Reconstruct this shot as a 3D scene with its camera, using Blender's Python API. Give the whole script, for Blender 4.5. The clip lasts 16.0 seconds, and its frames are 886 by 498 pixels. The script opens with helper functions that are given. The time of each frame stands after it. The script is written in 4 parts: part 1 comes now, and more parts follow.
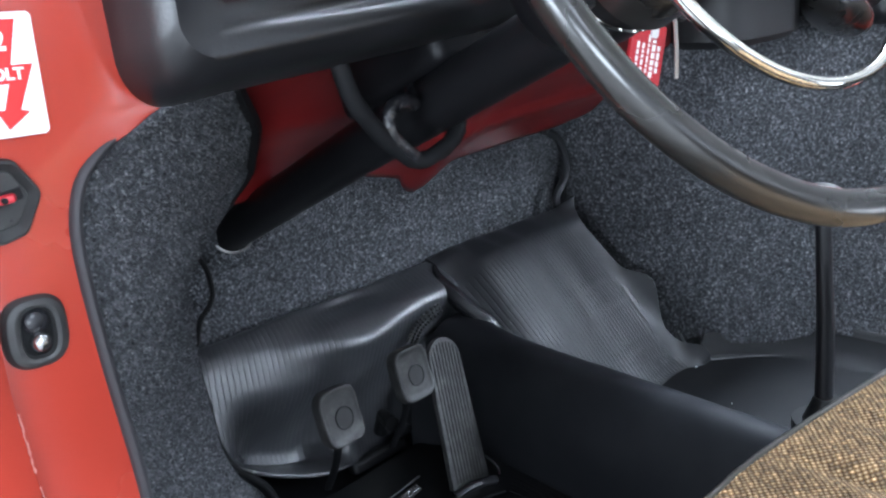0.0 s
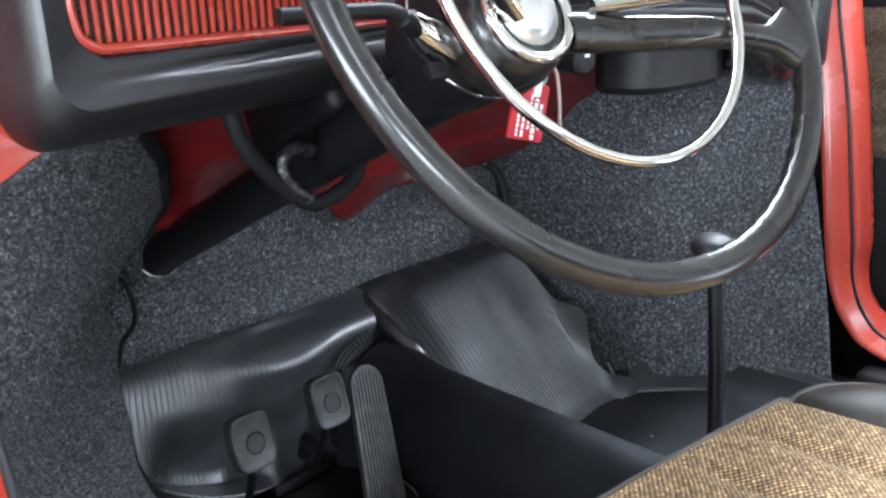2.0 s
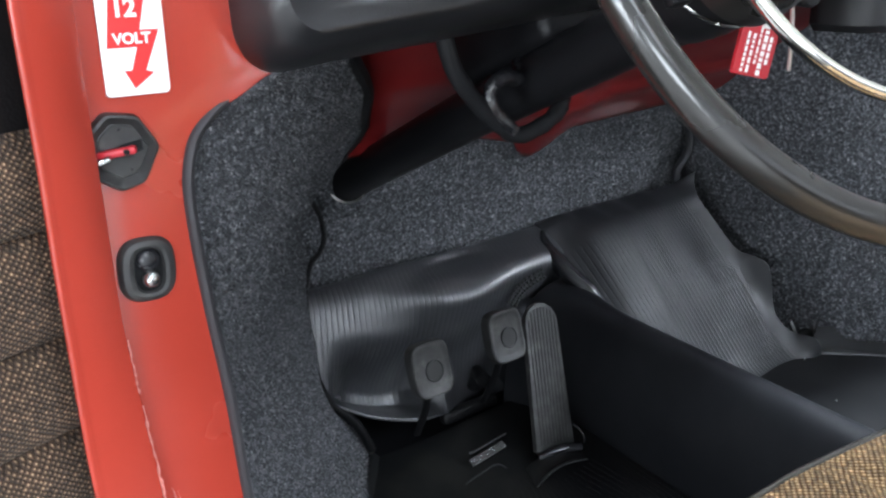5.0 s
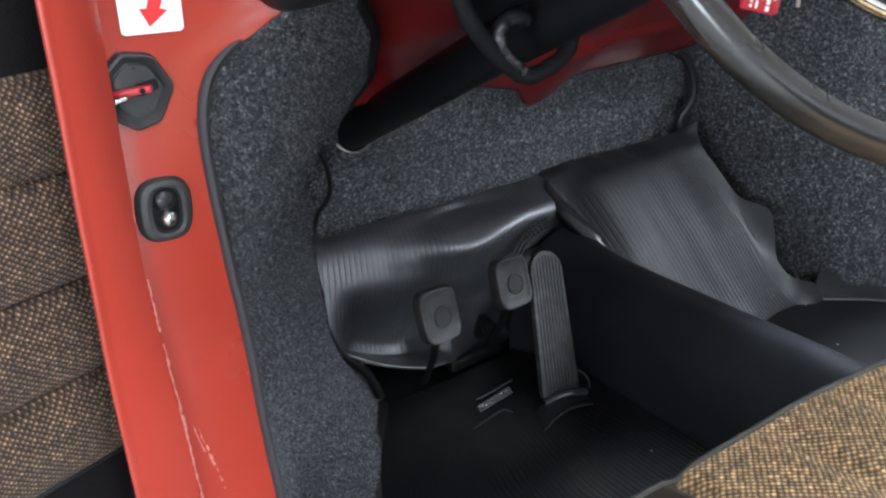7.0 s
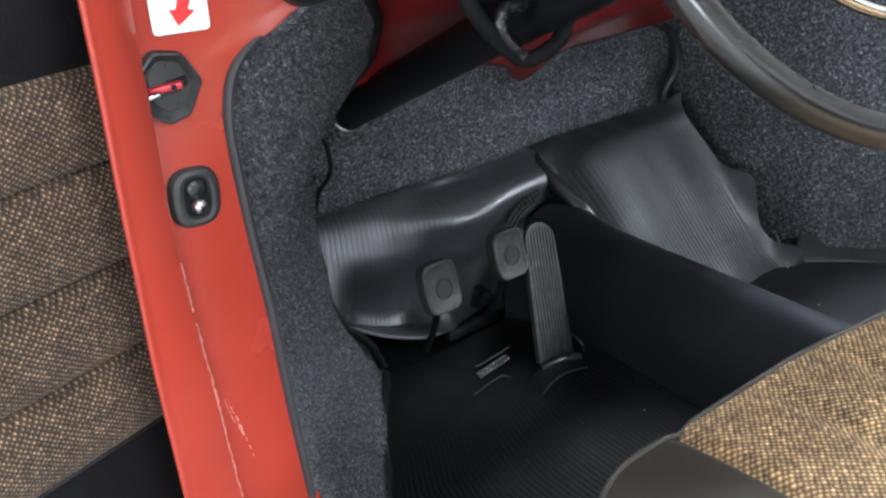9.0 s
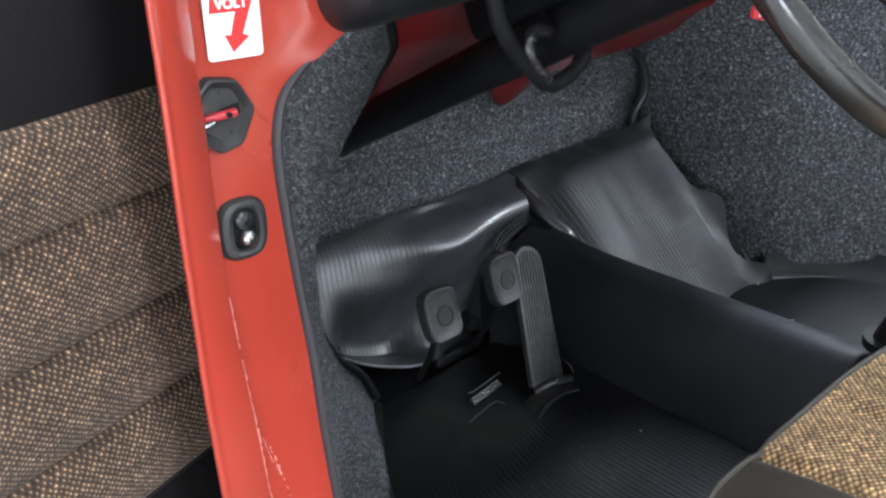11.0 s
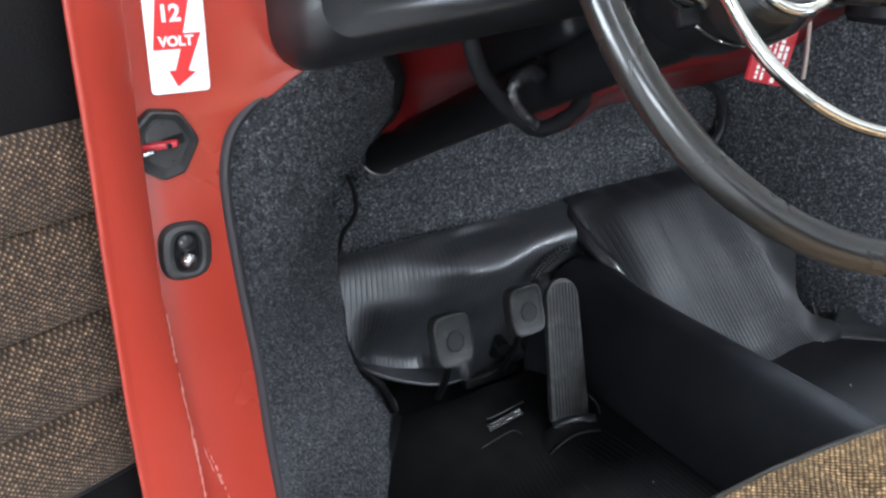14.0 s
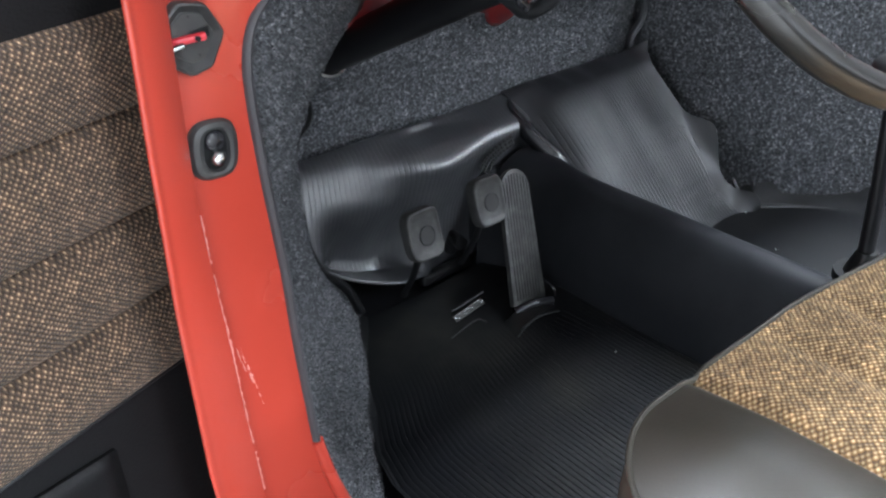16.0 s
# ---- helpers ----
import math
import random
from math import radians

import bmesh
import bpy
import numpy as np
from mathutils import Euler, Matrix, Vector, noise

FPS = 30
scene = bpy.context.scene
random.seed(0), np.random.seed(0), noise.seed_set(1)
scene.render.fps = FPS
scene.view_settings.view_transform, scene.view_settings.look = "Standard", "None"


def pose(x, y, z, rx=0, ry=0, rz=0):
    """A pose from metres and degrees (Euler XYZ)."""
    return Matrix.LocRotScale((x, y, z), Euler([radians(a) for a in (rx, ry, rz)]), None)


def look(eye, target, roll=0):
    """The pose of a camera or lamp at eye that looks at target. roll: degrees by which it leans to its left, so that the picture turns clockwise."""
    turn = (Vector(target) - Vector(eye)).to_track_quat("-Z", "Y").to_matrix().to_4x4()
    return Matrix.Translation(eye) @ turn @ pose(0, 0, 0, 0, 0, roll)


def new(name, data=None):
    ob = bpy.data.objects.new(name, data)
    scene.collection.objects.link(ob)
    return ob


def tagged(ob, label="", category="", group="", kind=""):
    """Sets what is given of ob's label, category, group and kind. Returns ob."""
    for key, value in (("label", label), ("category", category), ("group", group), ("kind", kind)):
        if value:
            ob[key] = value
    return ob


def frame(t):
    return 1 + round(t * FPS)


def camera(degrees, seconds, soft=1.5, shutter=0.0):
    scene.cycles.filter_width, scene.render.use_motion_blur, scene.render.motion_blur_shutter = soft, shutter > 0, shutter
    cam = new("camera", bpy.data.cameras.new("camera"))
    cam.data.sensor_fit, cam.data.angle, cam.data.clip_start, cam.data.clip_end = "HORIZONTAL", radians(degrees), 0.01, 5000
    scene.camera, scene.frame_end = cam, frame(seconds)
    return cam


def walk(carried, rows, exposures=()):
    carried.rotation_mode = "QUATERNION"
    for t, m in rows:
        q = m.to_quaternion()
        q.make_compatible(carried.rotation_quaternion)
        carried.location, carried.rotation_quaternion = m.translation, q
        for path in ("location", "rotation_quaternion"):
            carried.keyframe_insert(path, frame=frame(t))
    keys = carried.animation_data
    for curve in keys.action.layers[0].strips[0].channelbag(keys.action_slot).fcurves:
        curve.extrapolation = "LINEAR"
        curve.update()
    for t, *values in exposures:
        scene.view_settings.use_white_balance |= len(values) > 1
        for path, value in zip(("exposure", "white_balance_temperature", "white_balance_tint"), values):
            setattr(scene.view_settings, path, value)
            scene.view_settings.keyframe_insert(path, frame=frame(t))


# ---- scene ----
cam = camera(55.0, 16.0, 2.4)
METRES, EYE, TILT, LEAN, TURN = 0.67, 0.685, -18.6, 3.7, -44.8
ROWS = [
    (0.0, 0.0, 0.0, 0.0, 0.0, 0.0, -0.0),
    (0.5, 0.0517, 0.0069, 0.0299, 0.3, 0.22, -1.31),
    (1.0, 0.1023, -0.001, 0.042, 0.47, 0.44, -2.18),
    (1.5, 0.1235, -0.0226, 0.0457, -0.32, 0.72, -2.13),
    (2.0, 0.1123, -0.0492, 0.037, -1.35, 0.96, -1.89),
    (2.5, 0.0757, -0.073, 0.0297, -0.57, 1.11, -2.37),
    (3.0, 0.0499, -0.0842, 0.022, 2.37, 0.79, -3.43),
    (3.5, 0.0388, -0.0692, 0.0234, 5.38, -0.57, -4.51),
    (4.0, 0.0419, -0.0413, 0.0277, 7.6, -1.85, -5.4),
    (6.5, 0.0526, -0.0272, 0.0158, 9.13, -5.41, -5.08),
    (7.0, 0.0372, -0.0467, 0.0016, 8.63, -6.3, -4.37),
    (7.5, 0.0348, -0.06, -0.0011, 8.11, -7.07, -3.5),
    (8.0, 0.0352, -0.0738, -0.0019, 7.6, -7.64, -3.09),
    (8.5, 0.0224, -0.0988, -0.0002, 7.28, -8.2, -2.76),
    (9.0, 0.0108, -0.1111, 0.0172, 7.21, -8.32, -3.13),
    (11.5, -0.1381, -0.1053, 0.0099, 1.39, -6.04, -2.29),
    (12.0, -0.1036, -0.1087, 0.0246, 2.16, -5.85, -3.41),
    (12.5, -0.0587, -0.1067, 0.0416, 5.06, -5.93, -4.58),
    (13.0, -0.009, -0.0996, 0.0625, 8.27, -6.13, -5.98),
    (13.5, 0.0473, -0.0864, 0.0795, 10.5, -6.37, -6.96),
    (14.0, 0.0787, -0.0854, 0.0761, 11.69, -7.19, -7.16),
    (14.5, 0.0615, -0.0925, 0.0706, 12.14, -8.24, -6.85),
    (15.0, 0.0112, -0.1099, 0.0603, 9.19, -10.42, -6.52),
    (15.5, -0.0412, -0.1213, 0.0424, 5.95, -11.48, -5.5),
    (16.0, -0.0751, -0.1365, 0.0287, 3.02, -12.1, -3.92),
]
walk(cam, [(t, pose(0, 0, EYE, TILT, LEAN, TURN) @ pose(METRES * x, METRES * y, METRES * z, 90 + pitch, roll, yaw)) for t, x, y, z, yaw, pitch, roll in ROWS],
     [(0.0, 0.02, 6000, 10), (1.0, 0.04, 6100, 10), (2.0, 0.06, 6250, 10), (3.0, 0.10, 6400, 10), (4.0, 0.0, 6450, 10), (6.5, -0.24, 6400, 10), (9.0, -0.15, 6500, 10), (11.5, 0.0, 6500, 10), (13.5, -0.23, 6350, 10), (15.0, -0.22, 6350, 10), (16.0, 0.02, 6450, 10)])

# ---- light ----
world = bpy.data.worlds.new("garage_air")
scene.world = world
world.use_nodes = True
world.node_tree.nodes["Background"].inputs[0].default_value = (0.9, 0.95, 1.0, 1)
world.node_tree.nodes["Background"].inputs[1].default_value = 0.12


def area(name, eye, target, w, h, watts, colour=(0.82, 0.90, 1.0)):
    data = bpy.data.lights.new(name, "AREA")
    data.shape, data.size, data.size_y, data.energy, data.color = "RECTANGLE", w, h, watts, colour
    ob = new(name, data)
    ob.matrix_world = look(eye, target)
    return ob


# unseen fill lamps added: two beside and behind the car, five under the ceiling
area("unseen_side_fill", (-7.95, -0.6, 1.10), (0.0, -0.6, 0.9), 6.0, 2.6, 1250, (0.84, 0.92, 1.0))
area("unseen_side_fill", (-5.8, -7.95, 1.10), (0.3, 0.0, 0.7), 3.4, 2.4, 600, (0.84, 0.92, 1.0))
area("unseen_lamp", (-0.1, -4.2, 3.3), (-0.1, -4.2, 0), 2.2, 4.4, 330)
area("unseen_lamp", (2.6, -4.9, 3.3), (2.6, -4.9, 0), 6.0, 2.4, 3600)
area("unseen_lamp", (4.2, -0.8, 3.3), (4.2, -0.8, 0), 2.6, 4.0, 600)
area("unseen_lamp", (2.0, 2.65, 3.3), (2.0, 2.65, 0), 6.0, 1.8, 2400)
area("unseen_lamp", (2.6, 0.25, 3.3), (2.6, 0.25, 0), 2.8, 0.7, 1000)


# ---- materials ----
def material(name, colour, rough=0.5, metal=0.0, coat=0.0, sheen=0.0):
    m = bpy.data.materials.new(name)
    m.use_nodes = True
    b = m.node_tree.nodes["Principled BSDF"]
    b.inputs["Base Color"].default_value = (*colour, 1)
    b.inputs["Roughness"].default_value = rough
    b.inputs["Metallic"].default_value = metal
    b.inputs["Coat Weight"].default_value = coat
    b.inputs["Coat Roughness"].default_value = 0.18
    b.inputs["Sheen Weight"].default_value = sheen
    return m


def node(m, kind, **values):
    n = m.node_tree.nodes.new(kind)
    for key, v in values.items():
        n.inputs[key.replace("_", " ")].default_value = v
    return n


def link(m, a, out, b, inp):
    m.node_tree.links.new(a.outputs[out], b.inputs[inp])


def shader(m):
    return m.node_tree.nodes["Principled BSDF"]


def object_coords(m):
    return m.node_tree.nodes.new("ShaderNodeTexCoord")


def ramp(m, stops):
    n = m.node_tree.nodes.new("ShaderNodeValToRGB")
    e = n.color_ramp.elements
    while len(e) < len(stops):
        e.new(0.5)
    for el, (p, c) in zip(e, stops):
        el.position, el.color = p, (*c, 1)
    return n


def mottle(m, scale, stops, detail=4.0, rough=0.6, to="Base Color"):
    """Noise through a ramp into an input."""
    tc = object_coords(m)
    n = node(m, "ShaderNodeTexNoise", Scale=scale, Detail=detail, Roughness=rough)
    link(m, tc, "Object", n, "Vector")
    r = ramp(m, stops)
    link(m, n, "Fac", r, "Fac")
    link(m, r, "Color", shader(m), to)
    return n, r


def relief(m, scale, strength, distance, kind="ShaderNodeTexNoise", detail=3.0):
    tc = object_coords(m)
    n = m.node_tree.nodes.new(kind)
    n.inputs["Scale"].default_value = scale
    if kind == "ShaderNodeTexNoise":
        n.inputs["Detail"].default_value = detail
    link(m, tc, "Object", n, "Vector")
    b = node(m, "ShaderNodeBump", Strength=strength, Distance=distance)
    link(m, n, "Fac" if kind == "ShaderNodeTexNoise" else "Distance", b, "Height")
    link(m, b, "Normal", shader(m), "Normal")
    return n, b


def grey(v):
    return (v, v, v)


RED = material("red_paint", (0.35, 0.038, 0.024), 0.32, 0.0, 0.5)
mottle(RED, 2.5, [(0.3, (0.325, 0.034, 0.021)), (0.7, (0.38, 0.043, 0.027))])
mottle(RED, 6.0, [(0.35, grey(0.20)), (0.7, grey(0.32))], to="Roughness")
shader(RED).inputs["Coat Roughness"].default_value = 0.14
relief(RED, 45.0, 0.05, 0.002)

# red paint darkened to crimson for the shade under the dashboard
SHADED_RED = material("shaded_red_paint", (0.15, 0.012, 0.012), 0.34, 0.0, 0.2)
shader(SHADED_RED).inputs["Specular IOR Level"].default_value = 0.3
mottle(SHADED_RED, 7.0, [(0.3, (0.12, 0.0095, 0.0105)), (0.7, (0.19, 0.014, 0.0135))])

CARPET = material("loop_carpet", (0.03, 0.032, 0.036), 0.95, sheen=0.05)
CLOTH = material("woven_cloth", (0.2, 0.12, 0.06), 0.9, sheen=0.03)
LIT_SEAT_CLOTH = material("lit_woven_cloth", (0.2, 0.12, 0.06), 0.85, sheen=0.03)
RUBBER = material("black_rubber", (0.0085, 0.0091, 0.0110), 0.4)
shader(RUBBER).inputs["Specular IOR Level"].default_value = 0.44
mottle(RUBBER, 9.0, [(0.3, grey(0.38)), (0.7, grey(0.54))], to="Roughness")
mottle(RUBBER, 13.0, [(0.40, (0.0095, 0.0102, 0.0122)), (0.62, (0.017, 0.0177, 0.0195)), (0.78, (0.034, 0.035, 0.036))])
relief(RUBBER, 40.0, 0.10, 0.001)
# black rubber made lighter for the driver's mat, its sheen in the colour
LIT_RUBBER = material("lit_ribbed_rubber", (0.018, 0.019, 0.022), 0.4)
shader(LIT_RUBBER).inputs["Specular IOR Level"].default_value = 1.0
mottle(LIT_RUBBER, 9.0, [(0.3, grey(0.34)), (0.7, grey(0.50))], to="Roughness")
mottle(LIT_RUBBER, 17.0, [(0.40, (0.019, 0.020, 0.023)), (0.62, (0.030, 0.031, 0.034)), (0.76, (0.054, 0.055, 0.057))])
relief(LIT_RUBBER, 40.0, 0.10, 0.001)
DULL_RUBBER = material("dull_rubber", (0.016, 0.0165, 0.018), 0.6)
mottle(DULL_RUBBER, 8.0, [(0.35, (0.0065, 0.0069, 0.0080)), (0.72, (0.012, 0.0123, 0.0130))])
shader(DULL_RUBBER).inputs["Specular IOR Level"].default_value = 0.17
# rubber lightened for the raised edge, the light it catches painted in
SHEEN_RUBBER = material("sheen_rubber", (0.05, 0.051, 0.053), 0.5)
mottle(SHEEN_RUBBER, 11.0, [(0.35, (0.022, 0.023, 0.025)), (0.72, (0.046, 0.047, 0.048))])
# near-black: the shade behind the pedals and in hollows put into the colour
PIT_BLACK = material("pit_black", (0.004, 0.0042, 0.0048), 0.5)
shader(PIT_BLACK).inputs["Specular IOR Level"].default_value = 0.2
SHINY = material("shiny_black_rubber", (0.014, 0.014, 0.016), 0.24)
FLOOR_RUBBER = material("floor_rubber", (0.008, 0.0085, 0.010), 0.6)
mottle(FLOOR_RUBBER, 6.0, [(0.38, (0.0045, 0.0050, 0.0060)), (0.55, (0.0078, 0.0081, 0.0083)), (0.70, (0.0165, 0.0166, 0.0148))])
shader(FLOOR_RUBBER).inputs["Specular IOR Level"].default_value = 0.17
mottle(FLOOR_RUBBER, 7.0, [(0.3, grey(0.30)), (0.7, grey(0.52))], to="Roughness")
CARD = material("door_card_vinyl", (0.0055, 0.0055, 0.006), 0.5)
shader(CARD).inputs["Specular IOR Level"].default_value = 0.3
relief(CARD, 420.0, 0.3, 0.0006, "ShaderNodeTexVoronoi")
TUNNEL = material("tunnel_rubber", (0.003, 0.0032, 0.004), 0.5)
shader(TUNNEL).inputs["Specular IOR Level"].default_value = 0.15
mottle(TUNNEL, 7.0, [(0.35, (0.0070, 0.0076, 0.0092)), (0.75, (0.0138, 0.0144, 0.0162))])
mottle(TUNNEL, 16.0, [(0.35, grey(0.42)), (0.7, grey(0.6))], to="Roughness")
SCUFF_GLINT = material("bare_scuff_glint", (0.58, 0.22, 0.185), 0.35)
VINYL = material("black_vinyl", (0.009, 0.009, 0.0102), 0.35)
shader(VINYL).inputs["Specular IOR Level"].default_value = 0.7
relief(VINYL, 420.0, 0.12, 0.0005, "ShaderNodeTexVoronoi")
SEAT_VINYL = material("seat_vinyl", (0.037, 0.033, 0.026), 0.42)
shader(SEAT_VINYL).inputs["Specular IOR Level"].default_value = 0.35
relief(SEAT_VINYL, 500.0, 0.15, 0.0004, "ShaderNodeTexVoronoi")
CHROME = material("chrome", (0.86, 0.845, 0.79), 0.07, 1.0)
SATIN = material("satin_chrome", (0.9, 0.9, 0.9), 0.3, 1.0)
DULL_CHROME = material("dull_chrome", (0.5, 0.5, 0.5), 0.22, 1.0)
STEEL = material("worn_steel", (0.45, 0.44, 0.42), 0.35, 1.0)
GLOSS = material("black_hard_plastic", (0.012, 0.011, 0.010), 0.2, 0.0, 0.6)
mottle(GLOSS, 14.0, [(0.3, grey(0.22)), (0.7, grey(0.32))], to="Roughness")
BLACK = material("black_paint", (0.0065, 0.0065, 0.0075), 0.42)
shader(BLACK).inputs["Specular IOR Level"].default_value = 0.24
MATT = material("black_matt_plastic", (0.009, 0.009, 0.0098), 0.5)
BOOT = material("grey_black_rubber", (0.034, 0.034, 0.034), 0.5)
mottle(BOOT, 45.0, [(0.35, (0.018, 0.018, 0.018)), (0.6, (0.030, 0.030, 0.0295)), (0.75, (0.062, 0.060, 0.056))])
EMBLEM = material("worn_emblem_rubber", (0.017, 0.017, 0.017), 0.5)
shader(EMBLEM).inputs["Specular IOR Level"].default_value = 0.3
PAD = material("pedal_rubber", (0.03, 0.03, 0.03), 0.5)
shader(PAD).inputs["Specular IOR Level"].default_value = 0.32
mottle(PAD, 60.0, [(0.3, (0.016, 0.016, 0.016)), (0.55, (0.031, 0.031, 0.0305)), (0.75, (0.058, 0.057, 0.054))])
relief(PAD, 160.0, 0.3, 0.001)
TAPE = material("shiny_tape", (0.012, 0.012, 0.014), 0.12, 0.0, 0.6)
relief(TAPE, 110.0, 1.0, 0.006)
WHITE = material("white_sticker", (0.85, 0.85, 0.83), 0.35)
STICKER_RED = material("sticker_red", (0.62, 0.03, 0.03), 0.35)
TAG_RED = material("tag_red", (0.45, 0.02, 0.03), 0.4)
CLEAR = material("clear_plastic", (0.75, 0.75, 0.75), 0.3)
CONCRETE = material("concrete", (0.25, 0.245, 0.235), 0.8)
mottle(CONCRETE, 3.0, [(0.3, (0.22, 0.215, 0.205)), (0.7, (0.29, 0.283, 0.27))])
PLASTER = material("grey_plaster", (0.22, 0.22, 0.225), 0.8)
mottle(PLASTER, 1.5, [(0.3, (0.19, 0.19, 0.195)), (0.7, (0.25, 0.25, 0.255))])
HEADLINING = material("headlining", (0.72, 0.72, 0.70), 0.8)
BINDING = material("carpet_binding", (0.030, 0.028, 0.031), 0.6)
FOAM = material("grille_backing", (0.04, 0.035, 0.03), 0.9)
mottle(FOAM, 700.0, [(0.4, (0.012, 0.010, 0.008)), (0.6, (0.16, 0.11, 0.07))])

# carpet: salt and pepper fibres
tc = object_coords(CARPET)
n1 = node(CARPET, "ShaderNodeTexNoise", Scale=190.0, Detail=3.0, Roughness=0.75)
n2 = node(CARPET, "ShaderNodeTexNoise", Scale=14.0, Detail=3.0)
r1 = ramp(CARPET, [(0.36, (0.011, 0.012, 0.014)), (0.5, (0.052, 0.055, 0.062)), (0.61, (0.15, 0.157, 0.17)), (0.72, (0.40, 0.405, 0.41))])
r2 = ramp(CARPET, [(0.3, grey(0.75)), (0.7, grey(1.1))])
mx = CARPET.node_tree.nodes.new("ShaderNodeMixRGB")
mx.blend_type, mx.inputs[0].default_value = "MULTIPLY", 1.0
for n in (n1, n2):
    link(CARPET, tc, "Object", n, "Vector")
link(CARPET, n1, "Fac", r1, "Fac")
link(CARPET, n2, "Fac", r2, "Fac")
link(CARPET, r1, "Color", mx, 1)
link(CARPET, r2, "Color", mx, 2)
link(CARPET, mx, "Color", shader(CARPET), "Base Color")
relief(CARPET, 260.0, 0.9, 0.004)

# carpet pile: every tuft has its own shade
PILE = material("carpet_tufts", (0.04, 0.042, 0.048), 0.95)
geo = PILE.node_tree.nodes.new("ShaderNodeNewGeometry")
rp = ramp(PILE, [(0.0, (0.024, 0.025, 0.0285)), (0.50, (0.046, 0.048, 0.053)), (0.86, (0.088, 0.090, 0.097)), (1.0, (0.16, 0.163, 0.168))])
link(PILE, geo, "Random Per Island", rp, "Fac")
pn = node(PILE, "ShaderNodeTexNoise", Scale=120.0, Detail=4.0, Roughness=0.7)
link(PILE, object_coords(PILE), "Object", pn, "Vector")
pr = ramp(PILE, [(0.36, grey(0.54)), (0.52, grey(0.96)), (0.66, grey(1.48))])
link(PILE, pn, "Fac", pr, "Fac")
pm_ = PILE.node_tree.nodes.new("ShaderNodeMixRGB")
pm_.blend_type, pm_.inputs[0].default_value = "MULTIPLY", 1.0
link(PILE, rp, "Color", pm_, 1)
link(PILE, pr, "Color", pm_, 2)
link(PILE, pm_, "Color", shader(PILE), "Base Color")

# woven cloth: thick slubby knots of mixed shade in staggered rows, over UV in metres
def woven(m, stops, pitch):
    tree = m.node_tree
    uvn = tree.nodes.new("ShaderNodeUVMap")
    turn = tree.nodes.new("ShaderNodeMapping")
    turn.inputs["Rotation"].default_value = (0, 0, radians(45))
    turn.inputs["Scale"].default_value = (1.0, 1.18, 1.0)
    link(m, uvn, "UV", turn, "Vector")
    cells = tree.nodes.new("ShaderNodeTexVoronoi")
    cells.voronoi_dimensions = "2D"
    cells.inputs["Scale"].default_value = 1 / pitch
    cells.inputs["Randomness"].default_value = 0.24
    link(m, turn, "Vector", cells, "Vector")
    split = tree.nodes.new("ShaderNodeSeparateColor")
    link(m, cells, "Color", split, "Color")
    shade = ramp(m, [(0.0, grey(0.50)), (0.5, grey(0.92)), (0.86, grey(1.15)), (1.0, grey(1.75))])
    link(m, split, 0, shade, "Fac")
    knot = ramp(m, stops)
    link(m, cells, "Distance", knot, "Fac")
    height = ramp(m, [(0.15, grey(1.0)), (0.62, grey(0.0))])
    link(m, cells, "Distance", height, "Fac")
    soil = node(m, "ShaderNodeTexNoise", Scale=22.0, Detail=4.0, Roughness=0.65)
    link(m, uvn, "UV", soil, "Vector")
    tone = ramp(m, [(0.32, grey(0.82)), (0.70, grey(1.12))])
    link(m, soil, "Fac", tone, "Fac")
    fibre = node(m, "ShaderNodeTexNoise", Scale=900.0, Detail=2.0, Roughness=0.7)
    link(m, uvn, "UV", fibre, "Vector")
    fray = ramp(m, [(0.30, grey(0.85)), (0.70, grey(1.12))])
    link(m, fibre, "Fac", fray, "Fac")
    last = knot
    for r in (shade, tone, fray):
        mul = tree.nodes.new("ShaderNodeMixRGB")
        mul.blend_type, mul.inputs[0].default_value = "MULTIPLY", 1.0
        link(m, last, "Color", mul, 1)
        link(m, r, "Color", mul, 2)
        last = mul
    link(m, last, "Color", shader(m), "Base Color")
    bc = node(m, "ShaderNodeBump", Strength=0.8, Distance=0.0016)
    link(m, height, "Color", bc, "Height")
    link(m, bc, "Normal", shader(m), "Normal")


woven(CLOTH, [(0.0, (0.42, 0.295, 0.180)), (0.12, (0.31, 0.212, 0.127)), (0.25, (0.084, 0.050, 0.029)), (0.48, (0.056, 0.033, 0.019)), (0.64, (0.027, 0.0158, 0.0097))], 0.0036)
# seat stops: the door's cloth, made paler and more golden for the light there
woven(LIT_SEAT_CLOTH, [(0.0, (0.68, 0.50, 0.30)), (0.15, (0.58, 0.41, 0.22)), (0.34, (0.31, 0.183, 0.080)), (0.50, (0.225, 0.127, 0.054)), (0.66, (0.095, 0.052, 0.022))], 0.0034)


# ---- mesh helpers ----
def V(*a):
    return Vector(a)


def part(name, bm, mat, parent=None, label="", smooth=True, solid=0.0, offset=0.0):
    """One bmesh as one object, under parent where there is one."""
    me = bpy.data.meshes.new(name)
    bmesh.ops.recalc_face_normals(bm, faces=bm.faces)
    bm.to_mesh(me)
    bm.free()
    me.materials.append(mat)
    if smooth:
        for p in me.polygons:
            p.use_smooth = True
        me.set_sharp_from_angle(angle=radians(38))
    ob = new(name, me)
    if parent is not None:
        ob.parent = parent
    if label:
        ob["label"] = label
    if solid:
        s = ob.modifiers.new("thickness", "SOLIDIFY")
        s.thickness, s.offset = solid, offset
    return ob


def thing(name, label, category, group="", kind=""):
    return tagged(new(name), label, category, group, kind)


